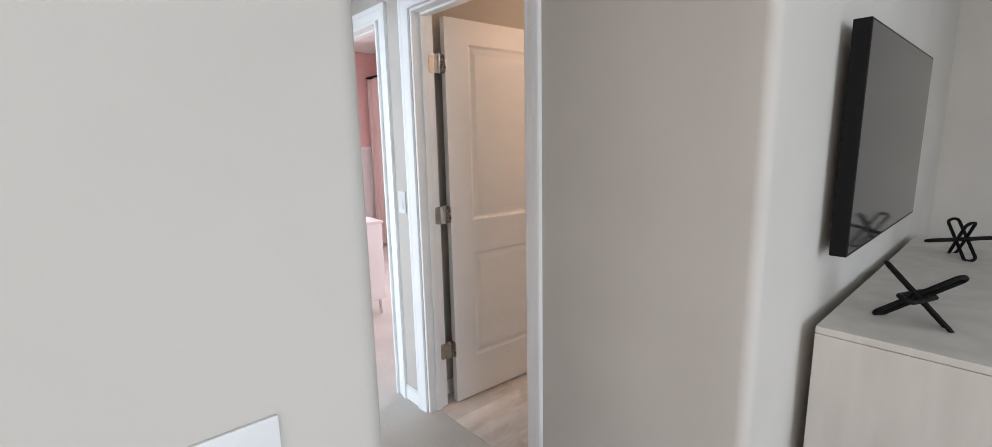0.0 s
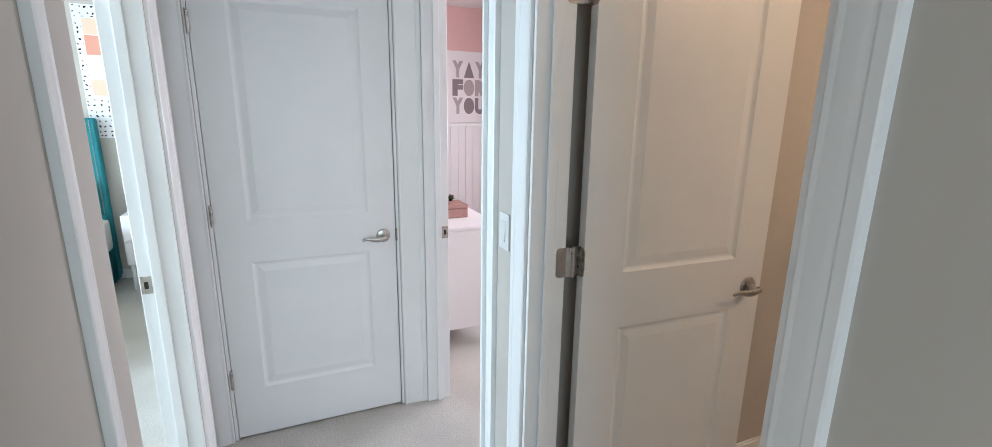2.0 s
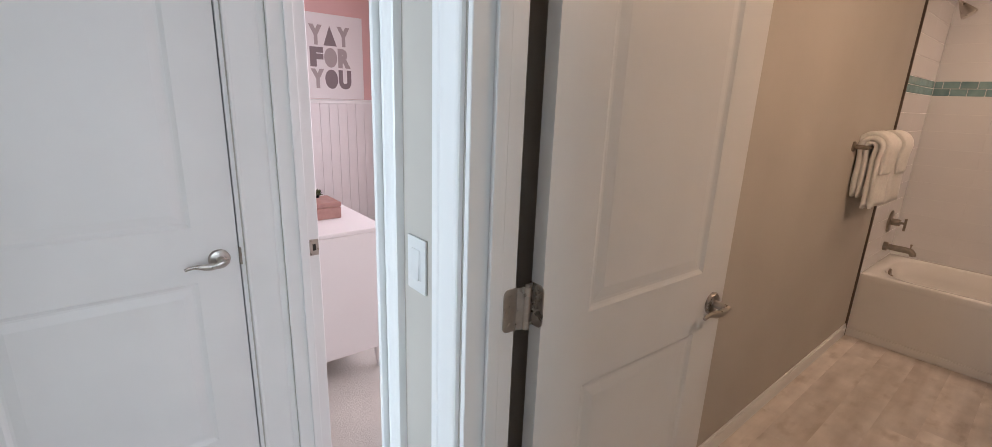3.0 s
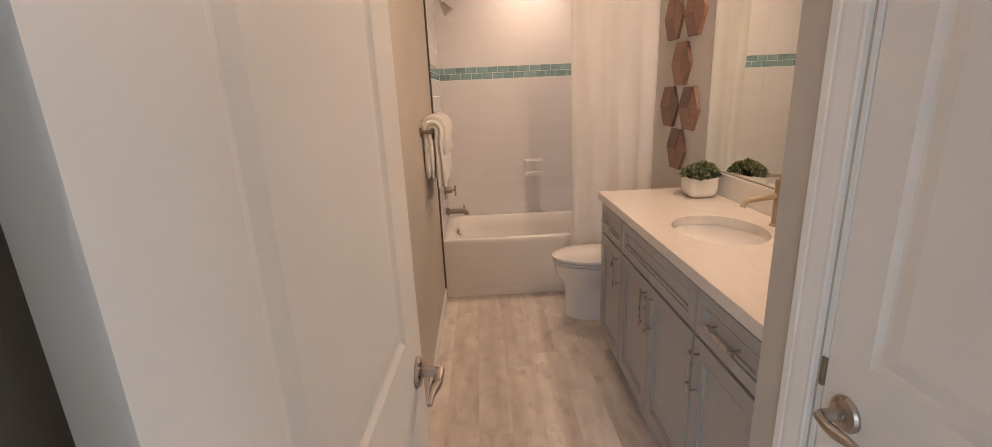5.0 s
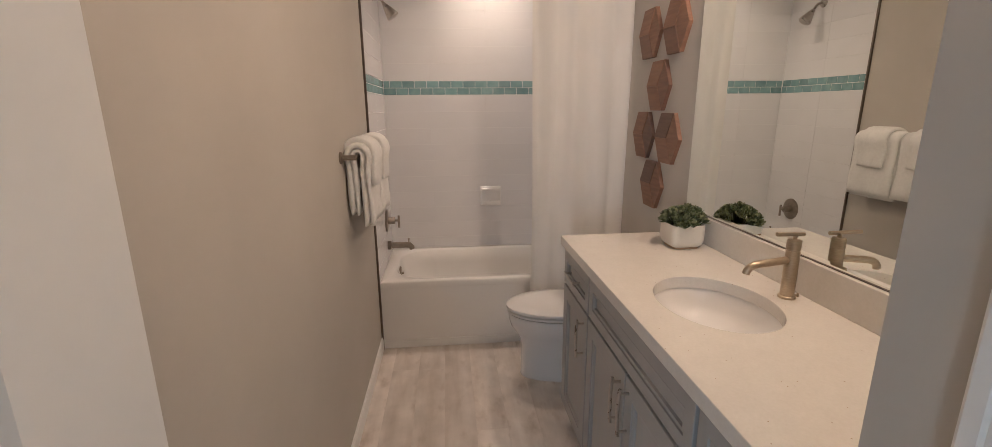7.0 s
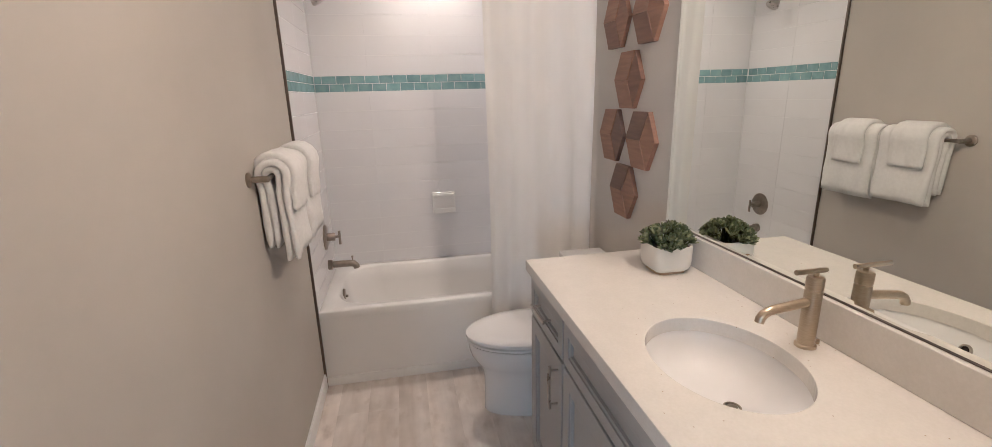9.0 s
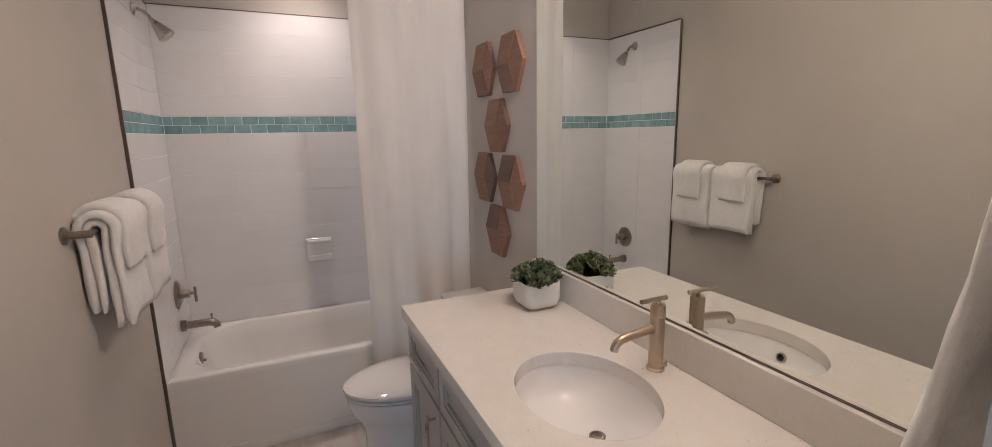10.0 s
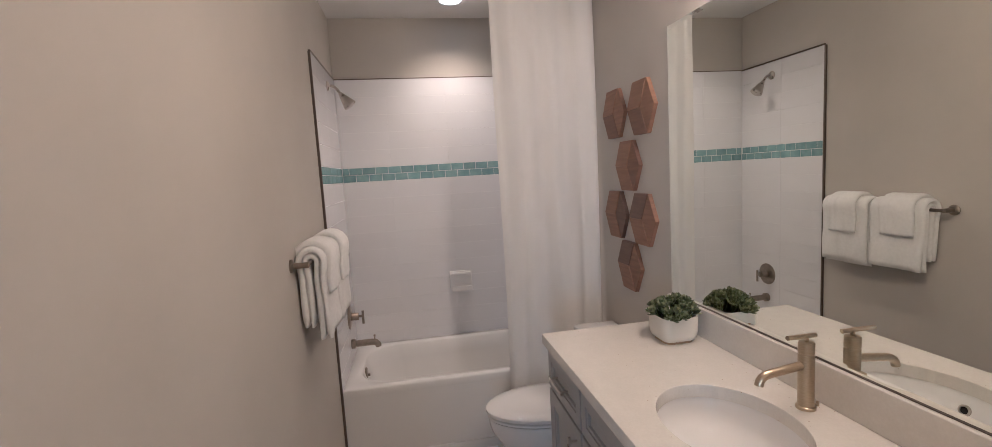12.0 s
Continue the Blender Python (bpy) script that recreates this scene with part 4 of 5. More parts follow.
def sink():
    ob = tagged(empty("sink", SX, SY, 0.744), "oval white undermount porcelain sink", "sink")
    bm = bmesh.new()
    prof = ((1.05, 0.1435), (1.02, 0.1435), (1.0, 0.135), (0.975, 0.115), (0.92, 0.089), (0.80, 0.067), (0.55, 0.052), (0.30, 0.0475), (0.12, 0.0465))
    n = 48
    inner = [[(SA * k * math.cos(a), SB * k * math.sin(a), z) for a in (2 * math.pi * i / n for i in range(n))] for k, z in prof]
    outer = [[(SA * (k + 0.05) * math.cos(a), SB * (k + 0.05) * math.sin(a), z - 0.014) for a in (2 * math.pi * i / n for i in range(n))] for k, z in prof]
    rings(bm, outer[::-1] + inner)
    part("basin", bm, PORCELAIN, ob, "", True, 60)
    bm = bmesh.new()
    lathe(bm, [(0.021, 0.0), (0.021, 0.003), (0.018, 0.0045), (0.0155, 0.002), (0.015, 0.0), (0.0, 0.0)], (0.035, -0.01, 0.047), "z", 24)
    drain = part("drain", bm, DARKNICKEL, ob, "aged nickel drain ring", True)
    bm = bmesh.new()
    lathe(bm, [(0.012, 0.001), (0.012, 0.003), (0.009, 0.0045), (0.0, 0.005)], (0.035, -0.01, 0.047), "z", 24)
    part("stopper", bm, DARKNICKEL, drain, "", True)
    bm = bmesh.new()
    lathe(bm, [(0.016, 0), (0.016, 0.004), (0.011, 0.006), (0.010, 0.001), (0.0, 0.001)], (0, 0, 0), "x", 20)
    h = part("overflow", bm, NICKEL, ob, "", True)
    h.matrix_basis = pose(-SA * 0.935, 0, 0.1, 0, -14, 0)
    # dark disc inside the ring paints the shade of the overflow's opening
    bm = bmesh.new()
    lathe(bm, [(0.0105, 0.0012), (0.0105, 0.0022), (0.0, 0.0024)], (0, 0, 0), "x", 20)
    part("overflow_shade", bm, HOLE_SHADE, h, "dark disc painted as the shade inside the overflow", True)
    return ob


sink()


def faucet():
    ob = tagged(empty("faucet", 1.448, 1.672, TOP), "brushed bronze single-post faucet with a bar lever", "faucet")
    bm = bmesh.new()
    lathe(bm, [(0.0240, 0), (0.0240, 0.006), (0.0225, 0.008), (0.0195, 0.009), (0.0195, 0.146), (0.0188, 0.147)], (0, 0, 0), "z", 32)
    part("body", bm, BRONZE, ob, "", True)
    bm = bmesh.new()
    lathe(bm, [(0.0178, 0.147), (0.0178, 0.150), (0.0195, 0.151), (0.0195, 0.177), (0.017, 0.181), (0.006, 0.182), (0.006, 0.192), (0.0, 0.192)], (0, 0, 0), "z", 32)
    cap = part("cap", bm, BRONZE, ob, "", True)
    bm = bmesh.new()
    tube(bm, [(0.030, 0.004, 0.194), (-0.062, -0.006, 0.199)], 0.0062, 14)
    part("lever", bm, BRONZE, cap, "", True)
    bm = bmesh.new()
    pts = [(-0.015, 0, 0.118), (-0.105, 0, 0.108)] + [(-0.118, 0, 0.1055), (-0.130, 0, 0.099), (-0.137, 0, 0.089), (-0.139, 0, 0.080)]
    tube(bm, pts, [0.0115, 0.0112, 0.0112, 0.0112, 0.0112, 0.0110], 18)
    part("spout", bm, BRONZE, ob, "", True)
    bm = bmesh.new()
    tube(bm, [(0.024, 0, 0.006), (0.035, 0, 0.006)], 0.003, 10)
    lathe(bm, [(0.004, 0.0), (0.004, 0.012), (0.0, 0.013)], (0.036, 0, 0), "z", 10)
    part("drain_pull", bm, BRONZE, ob, "", True)
    return ob


faucet()

mirror = tagged(empty("mirror", BW, 1.61, 1.04), "large frameless wall mirror above the vanity", "mirror")
inv = mirror.matrix_world.inverted()
MX, MY0, MY1, MZ0, MZ1 = BW - 0.007, CY + 0.006, 2.446, 1.0425, 2.133
bm = bmesh.new()
rings(bm, [[(x, MY0 + o, MZ0 + o), (x, MY1 - o, MZ0 + o), (x, MY1 - o, MZ1 - o), (x, MY0 + o, MZ1 - o)] for x, o in ((BW - 0.001, 0.0), (MX + 0.0022, 0.0), (MX, 0.016))])
p = part("glass", bm, MIRROR, mirror)
p.matrix_parent_inverse = inv
bm = boxes((MX - 0.0015, BW - 0.001, MY0, MY1, MZ0 - 0.0022, MZ0), bevel=0.0005)
p = part("bottom_channel", bm, STRIP, mirror, "dark metal channel")
p.matrix_parent_inverse = inv


# ---------------------------------------------------------------- potted succulent
def succulent():
    ob = tagged(empty("potted_succulent", 1.398, 2.232, TOP), "green succulent in a rounded square cream ceramic pot", "plant")
    bm = bmesh.new()
    s = 0.071
    loops = [rounded(0, 0, s * k, s * k, 0.030 * k, z, 5) for k, z in ((0.78, 0.008), (0.90, 0.014), (0.98, 0.030), (1.0, 0.05), (1.0, 0.094), (0.985, 0.099), (0.94, 0.099), (0.93, 0.086))]
    rings(bm, loops)
    part("pot", bm, POT, ob, "", True, 50)
    bm = bmesh.new()
    rings(bm, [rounded(0, 0, s * 0.77, s * 0.77, 0.026, z, 5) for z in (0.0, 0.008)])
    part("foot", bm, CLAY, ob, "bare tan clay foot")
    bm = bmesh.new()
    rings(bm, [rounded(0, 0, s * 0.91, s * 0.91, 0.026, z, 5) for z in (0.086, 0.091)])
    part("soil", bm, SOIL, ob)
    rnd = random.Random(5)
    clumps = {0: bmesh.new(), 1: bmesh.new()}

    def leaf(bm, base, out, up, length, wide):
        side = out.cross(up).normalized()
        loops = []
        for f, w, lift in ((0.0, 0.35, 0.0), (0.35, 0.85, 0.10), (0.7, 1.0, 0.26), (0.92, 0.6, 0.42), (1.0, 0.08, 0.5)):
            c = base + out * (length * f) + up * (length * lift * 0.7)
            w *= wide
            loops.append([c + side * w, c + up * w * 0.35, c - side * w, c - up * w * 0.45])
        rings(bm, loops)
    heads = []
    for k in range(56):
        a, q = rnd.uniform(0, 2 * math.pi), math.sqrt(rnd.uniform(0, 1))
        x, y = 0.076 * q * math.cos(a), 0.076 * q * math.sin(a)
        heads.append((x, y, 0.098 + 0.050 * (1 - q * q) + rnd.uniform(-0.006, 0.012), q, a))
    for x, y, z, q, a in heads:
        axis = Vector((math.cos(a) * q * 0.9, math.sin(a) * q * 0.9, 1)).normalized()
        u = axis.orthogonal().normalized()
        v = axis.cross(u)
        size = rnd.uniform(0.020, 0.029)
        for ring_i, (cnt, tilt, ln) in enumerate(((5, 0.55, 1.15), (5, 1.1, 1.0), (3, 2.4, 0.75))):
            for i in range(cnt):
                b = 2 * math.pi * (i + 0.5 * ring_i) / cnt + rnd.uniform(-0.2, 0.2)
                out = (u * math.cos(b) + v * math.sin(b) + axis * tilt).normalized()
                up = (axis - out * axis.dot(out)).normalized()
                leaf(clumps[1 if ring_i == 2 or rnd.random() < 0.35 else 0], Vector((x, y, z)), out, up, size * ln, size * 0.27)
        tube(clumps[0], [(x * 0.6, y * 0.6, 0.076), (x, y, z)], 0.003, 5)
    part("foliage", clumps[0], LEAF, ob, "dark green fleshy leaves", True, 70)
    part("young_foliage", clumps[1], LEAFTIP, ob, "paler green young leaves", True, 70)
    return ob


succulent()


# ---------------------------------------------------------------- six hexagonal wooden wall pieces, each of three rhombs
def hex_piece(y, z, tones):
    ob = tagged(empty("hexagon_wall_art", BW, y, z), "hexagonal wooden wall plaque of three rhombs, facet shade put into their tones", "wall art", "hexagon wall plaques")
    hy, hz, th = 0.126, 0.120, 0.024
    # local y runs to the wall's far end, so the left vertex has +y
    v = [Vector((0, hy * a, hz * b)) for a, b in ((1, 0), (0.5, 1), (-0.5, 1), (-1, 0), (-0.5, -1), (0.5, -1))]
    # vertices counted from the left (+y) over the top: 0 left, 1 upper left, 2 upper right, 3 right, 4 lower right, 5 lower left
    # rhombs lie flat, so a darker tone paints the shaded facet
    for ids, tone, dip in (((0, 1, 2), tones[0], 0.0), ((2, 3, 4), tones[1], 0.004), ((4, 5, 0), tones[2], 0.002)):
        quad = [Vector((0, 0, 0))] + [v[i] for i in ids]
        c = sum(quad, Vector()) / 4
        bm = bmesh.new()
        front = [(-th + dip, *(q + (c - q) * 0.012).yz) for q in quad]
        mid = [(-th + dip + 0.003, *q.yz) for q in quad]
        rear = [(-0.001, *q.yz) for q in quad]
        rings(bm, [rear, mid, front])
        part("rhomb", bm, HEXWOOD[tone], ob)
    return ob


for y, z, tones in ((2.660, 1.848, (0, 0, 1)), (2.950, 1.853, (0, 0, 1)), (2.808, 1.589, (0, 1, 0)), (2.955, 1.342, (0, 2, 0)), (2.668, 1.338, (2, 0, 0)), (2.814, 1.094, (2, 0, 0))):
    hex_piece(y, z, tones)


# ---------------------------------------------------------------- ceiling downlights
def downlight(x, y):
    ob = tagged(empty("downlight", x, y, H), "white recessed ceiling downlight, switched on", "ceiling light", "bathroom downlights")
    bm = bmesh.new()
    lathe(bm, [(0.088, 0.0), (0.088, -0.004), (0.080, -0.007), (0.068, -0.004), (0.066, -0.0005)], (0, 0, 0), "z", 32)
    part("trim_ring", bm, TRIM, ob, "", True)
    bm = bmesh.new()
    lathe(bm, [(0.066, -0.0006), (0.060, -0.0035), (0.0, -0.004)], (0, 0, 0), "z", 32)
    part("lens", bm, LAMPGLOW, ob, "glowing white lens", True)
    return ob


downlight(0.784, 3.66)


def vanity_light():
    ob = tagged(empty("vanity_light", BW, 1.65, 2.33), "three-bulb satin nickel vanity light over the mirror", "wall light")
    part("back_plate", boxes((-0.022, -0.001, -0.30, 0.30, -0.035, 0.035), bevel=0.004, seg=2), NICKEL, ob, "", True)
    for y in (-0.19, 0.0, 0.19):
        bm = bmesh.new()
        tube(bm, [(-0.02, y, 0.0), (-0.11, y, 0.0), (-0.11, y, -0.012)], 0.008, 10)
        part("arm", bm, NICKEL, ob, "", True)
        bm = bmesh.new()
        lathe(bm, [(0.020, -0.012), (0.030, -0.020), (0.030, 0.004), (0.0, 0.006)], (-0.11, y, 0.0), "z", 20)
        part("socket", bm, NICKEL, ob, "", True)
    return ob


vanity_light()


# ---------------------------------------------------------------- hall: thermostat, light switches
def thermostat():
    ob = tagged(empty("thermostat", 0.762, SOUTH, 1.52), "white wall thermostat with a grey display", "thermostat")
    part("base_plate", boxes((-0.058, 0.044, 0.0, 0.012, -0.083, 0.083), bevel=0.006, seg=3), PLASTIC, ob, "", True)
    part("body", boxes((-0.047, 0.034, 0.010, 0.027, -0.062, 0.066), bevel=0.007, seg=3), TAUPE, ob, "brown-grey metallic body", True)
    face = part("face", boxes((-0.050, 0.037, 0.026, 0.031, -0.066, 0.070), bevel=0.003, seg=2), PLASTIC, ob, "white front", True)
    part("display", boxes((-0.040, 0.027, 0.0308, 0.0318, -0.046, 0.056), bevel=0.0004), LCD, face, "flat grey display")
    return ob


thermostat()


def wall_switch(m, gangs, label):
    w = 0.035 + 0.046 * (gangs - 1)
    ob = tagged(empty("light_switch"), label, "light switch")
    ob.matrix_world = m
    part("plate", boxes((-w, w, -0.006, 0, -0.0575, 0.0575), bevel=0.003, seg=2), PLASTIC, ob, "", True)
    for g in range(gangs):
        c = (g - (gangs - 1) / 2) * 0.046
        bm = boxes((c - 0.0165, c + 0.0165, -0.0075, -0.005, -0.033, 0.033), bevel=0.0008)
        part("bezel", bm, PLASTIC, ob)
        bm = bmesh.new()
        rings(bm, [[(c + sx * 0.014, -0.0075 - d, z) for sx in (-1, 1)] + [(c + sx * 0.014, -0.0072, z) for sx in (1, -1)] for z, d in ((-0.030, 0.0035), (0.0, 0.0010), (0.030, 0.0002))])
        part("rocker", bm, PLASTIC, ob)
    return ob


wall_switch(pose(-0.066, 0, 1.130), 1, "white rocker light switch between two doorways")
wall_switch(pose(LC, -1.193, 1.062, 0, 0, 90), 2, "white two-gang rocker light switch at the loft corner")


# ---------------------------------------------------------------- loft: television, low dresser, two iron ornaments
def television():
    ob = tagged(empty("television", 1.69, 1.09, 1.41), "black flat television hung on the loft wall, switched off", "television")
    part("cabinet", boxes((0.006, 0.052, -0.605, 0.605, -0.352, 0.352), bevel=0.003, seg=2), BLACK, ob)
    part("screen", boxes((0.0522, 0.0532, -0.598, 0.598, -0.342, 0.345)), SCREEN, ob, "dark glossy screen")
    part("wall_bracket", boxes((-0.024, 0.006, -0.2, 0.2, -0.15, 0.15)), BLACK, ob)
    return ob


television()


def dresser():
    ob = tagged(empty("dresser", 1.93, 1.33, 0.0), "limed pale wood dresser under the television", "dresser")
    hx, hy = 0.225, 0.95
    part("carcass", boxes((-hx, hx - 0.02, -hy, hy, 0.06, 0.833), bevel=0.003, seg=2), WASHED, ob)
    part("top", boxes((-hx, hx, -hy, hy, 0.834, 0.857), bevel=0.004, seg=2), WASHED, ob)
    for i in range(3):
        for j in range(3):
            y0 = -hy + 0.02 + i * (2 * hy - 0.04) / 3
            f = part("drawer", boxes((hx - 0.02, hx, y0 + 0.006, y0 + 0.613, 0.08 + j * 0.25, 0.32 + j * 0.25), bevel=0.003), WASHED, ob)
            part("handle", boxes((hx, hx + 0.02, y0 + 0.24, y0 + 0.38, 0.2 + j * 0.25, 0.212 + j * 0.25), bevel=0.003), BLACK, f)
    for x in (-hx + 0.03, hx - 0.05):
        for y in (-hy + 0.04, hy - 0.04):
            part("leg", boxes((x - 0.02, x + 0.02, y - 0.02, y + 0.02, 0.0, 0.06)), WASHED, ob)
    return ob


dresser()


def ornament(m, label):
    """Three long iron links pushed through one another."""
    ob = tagged(empty("iron_knot_ornament"), label, "ornament", "iron link ornaments")
    ob.matrix_world = m
    for t in (pose(0, 0, 0, -28, -40, 0), pose(0, 0, 0, -25, 46, -8), pose(0, 0, 0, 20, 8, 82)):
        bm = bmesh.new()
        L, w = 0.106, 0.019
        pts = arc((L, 0, 0), w, -90, 90, "xy", 8) + arc((-L, 0, 0), w, 90, 270, "xy", 8)
        pts.append(pts[0])
        tube(bm, pts, 0.0068, 10)
        l = part("link", bm, BLACK, ob, "", True)
        l.matrix_basis = t
    return ob


ornament(pose(1.905, 0.62, 0.940), "black iron knot of three long links on the dresser")
ornament(pose(1.915, 1.78, 0.940, 0, 0, 118), "black iron knot of three long links on the dresser")

# ---------------------------------------------------------------- pink room
bead = tagged(part("wall_beadboard", boxes((PX + 0.0005, PX + 0.006, T, PY, 0.10, 1.34)), BEAD), kind="structure")
tagged(part("trim_chair_rail", boxes((PX, PX + 0.022, T, PY, 1.34, 1.372), (PX, PX + 0.035, T, PY, 1.372, 1.384), bevel=0.003), TRIM), kind="structure")
tagged(part("baseboard_pink", boxes((PX, PX + 0.016, T, PY, 0.0, 0.10), bevel=0.003), TRIM), kind="structure")
bm = boxes((0.006, 0.0125, -0.0455, 0.0455, 0.10, 1.34), bevel=0.002)
first = part("board", bm, BEAD, bead)
first.matrix_basis = pose(PX, T + 0.06, 0)
k = 1
while T + 0.06 + k * 0.094 < PY - 0.03:
    b = new("board", first.data)
    b.parent = bead
    b.matrix_basis = pose(PX, T + 0.06 + k * 0.094, 0)
    k += 1


def letter(ch, y, z, size, material, parent):
    """One block letter; the A is a solid triangle and the O a solid oval, as on the print."""
    if ch in "AO":
        outline = [(0, 0), (1, 0), (0.5, 1)] if ch == "A" else [(0.5 + 0.5 * math.cos(a * 0.2618), 0.5 + 0.5 * math.sin(a * 0.2618)) for a in range(24)]
        bm = bmesh.new()
        rings(bm, [[(x, y + u * size[0], z + t * size[1]) for u, t in outline] for x in (0.0017, 0.0027)])
        return part("letter", bm, material, parent)
    cu = bpy.data.curves.new("letter", "FONT")
    cu.body, cu.size, cu.extrude, cu.offset, cu.resolution_u = ch, 1.0, 0.0005, 0.075, 4
    tmp = bpy.data.objects.new("tmp", cu)
    scene.collection.objects.link(tmp)
    me = bpy.data.meshes.new_from_object(tmp)
    bpy.data.objects.remove(tmp)
    xs, ys = [v.co.x for v in me.vertices], [v.co.y for v in me.vertices]
    x0, y0, w, h = min(xs), min(ys), max(xs) - min(xs), max(ys) - min(ys)
    for v in me.vertices:
        u, t, d = (v.co.x - x0) / w, (v.co.y - y0) / h, v.co.z
        v.co = (0.0022 + d, y + u * size[0], z + t * size[1])
    me.materials.append(material)
    ob = new("letter", me)
    ob.parent = parent
    return ob


poster = tagged(empty("poster", PX + 0.012, 1.40, 1.386), "white poster with grey block letters leaning on the rail", "poster")
part("sheet", boxes((-0.010, 0.0015, -0.328, 0.338, 0.0, 0.80), bevel=0.001), PAPER, poster)
for r, word in enumerate(("YAY", "FOR", "YOU")):
    for c, ch in enumerate(word):
        letter(ch, -0.205 + c * 0.139, 0.098 + (2 - r) * 0.205, (0.131, 0.186), INK1 if (r, c) in ((0, 1), (1, 0), (2, 1), (2, 2)) else INK2, poster)


def pink_dresser():
    ob = tagged(empty("white_dresser", -1.86, 0.40, 0.0), "white lacquer dresser on short legs by the pink wall", "dresser")
    hx, hy = 0.43, 0.195
    part("carcass", boxes((-hx, hx, -hy, hy - 0.02, 0.135, 0.783), bevel=0.003), WHITEFURN, ob)
    part("top", boxes((-hx - 0.003, hx + 0.003, -hy, hy + 0.004, 0.784, 0.804), bevel=0.003), WHITEFURN, ob)
    for i in range(3):
        f = part("drawer", boxes((-hx + 0.015, hx - 0.015, hy - 0.02, hy, 0.147 + i * 0.212, 0.35 + i * 0.212), bevel=0.003), WHITEFURN, ob)
        bm = bmesh.new()
        lathe(bm, [(0.006, 0), (0.006, 0.014), (0.014, 0.018), (0.014, 0.024), (0.0, 0.026)], (0, hy, 0.25 + i * 0.212), "y", 14)
        part("knob", bm, BRONZE, f, "", True)
    for x in (-hx + 0.04, hx - 0.04):
        for y in (-hy + 0.04, hy - 0.04):
            bm = bmesh.new()
            tube(bm, [(x, y, 0.135), (x * 1.02, y, 0.0)], [0.022, 0.012], 12)
            part("leg", bm, WHITEFURN, ob, "", True)
    return ob


pink_dresser()
jewel = tagged(empty("jewellery_box", -1.80, 0.40, 0.804), "rose leather jewellery box on the white dresser", "box")
part("base", boxes((-0.10, 0.10, -0.075, 0.075, 0.0, 0.062), bevel=0.004), ROSEBOX, jewel)
part("lid", boxes((-0.102, 0.102, -0.077, 0.077, 0.064, 0.088), bevel=0.004), ROSEBOX, jewel)
sprig = tagged(empty("small_plant", -1.86, 0.405, 0.892), "tiny dark potted sprig on the jewellery box", "plant")
bm = bmesh.new()
rs = random.Random(2)
for k in range(26):
    d = Vector((rs.uniform(-1, 1), rs.uniform(-1, 1), rs.uniform(0.1, 1.2))).normalized()
    tube(bm, [(0, 0, 0.012), d * 0.018 + Vector((0, 0, 0.015)), d * 0.034 + Vector((0, 0, 0.016))], [0.001, 0.006, 0.001], 5, 0.4)
part("foliage", bm, LEAF, sprig, "", True)
bm = bmesh.new()
lathe(bm, [(0.010, 0), (0.014, 0.018), (0.012, 0.018), (0.0, 0.015)], (0, 0, 0), "z", 14)
part("pot", bm, BLACK, sprig, "", True)
drape = tagged(empty("pink_curtain", -3.95, 2.0, 2.3), "pale pink curtain hanging to the carpet", "curtain")
c = part("cloth", pleated(-4.17, -3.72, PY - 0.15, 0.02, 2.29, 5, 0.03, 9), PINKCLOTH, drape, "", True, 80)
c.matrix_parent_inverse = drape.matrix_world.inverted()
bm = bmesh.new()
tube(bm, [(-4.19, PY - 0.15, 2.32), (-1.0, PY - 0.15, 2.32)], 0.012, 12)
crod = tagged(part("curtain_rod", bm, BLACK, None, "", True), "thin black curtain rod over the window", "curtain rod")
bm = bmesh.new()
lathe(bm, [(0.02, 0), (0.025, 0.02), (0.0, 0.045)], (-1.0, PY - 0.15, 2.32), "x", 14)
part("finial", bm, BLACK, crod, "", True)
for x in (-4.1, -1.1):
    bm = boxes((x - 0.01, x + 0.01, PY - 0.162, PY, 2.30, 2.315))
    part("bracket", bm, BLACK, crod)


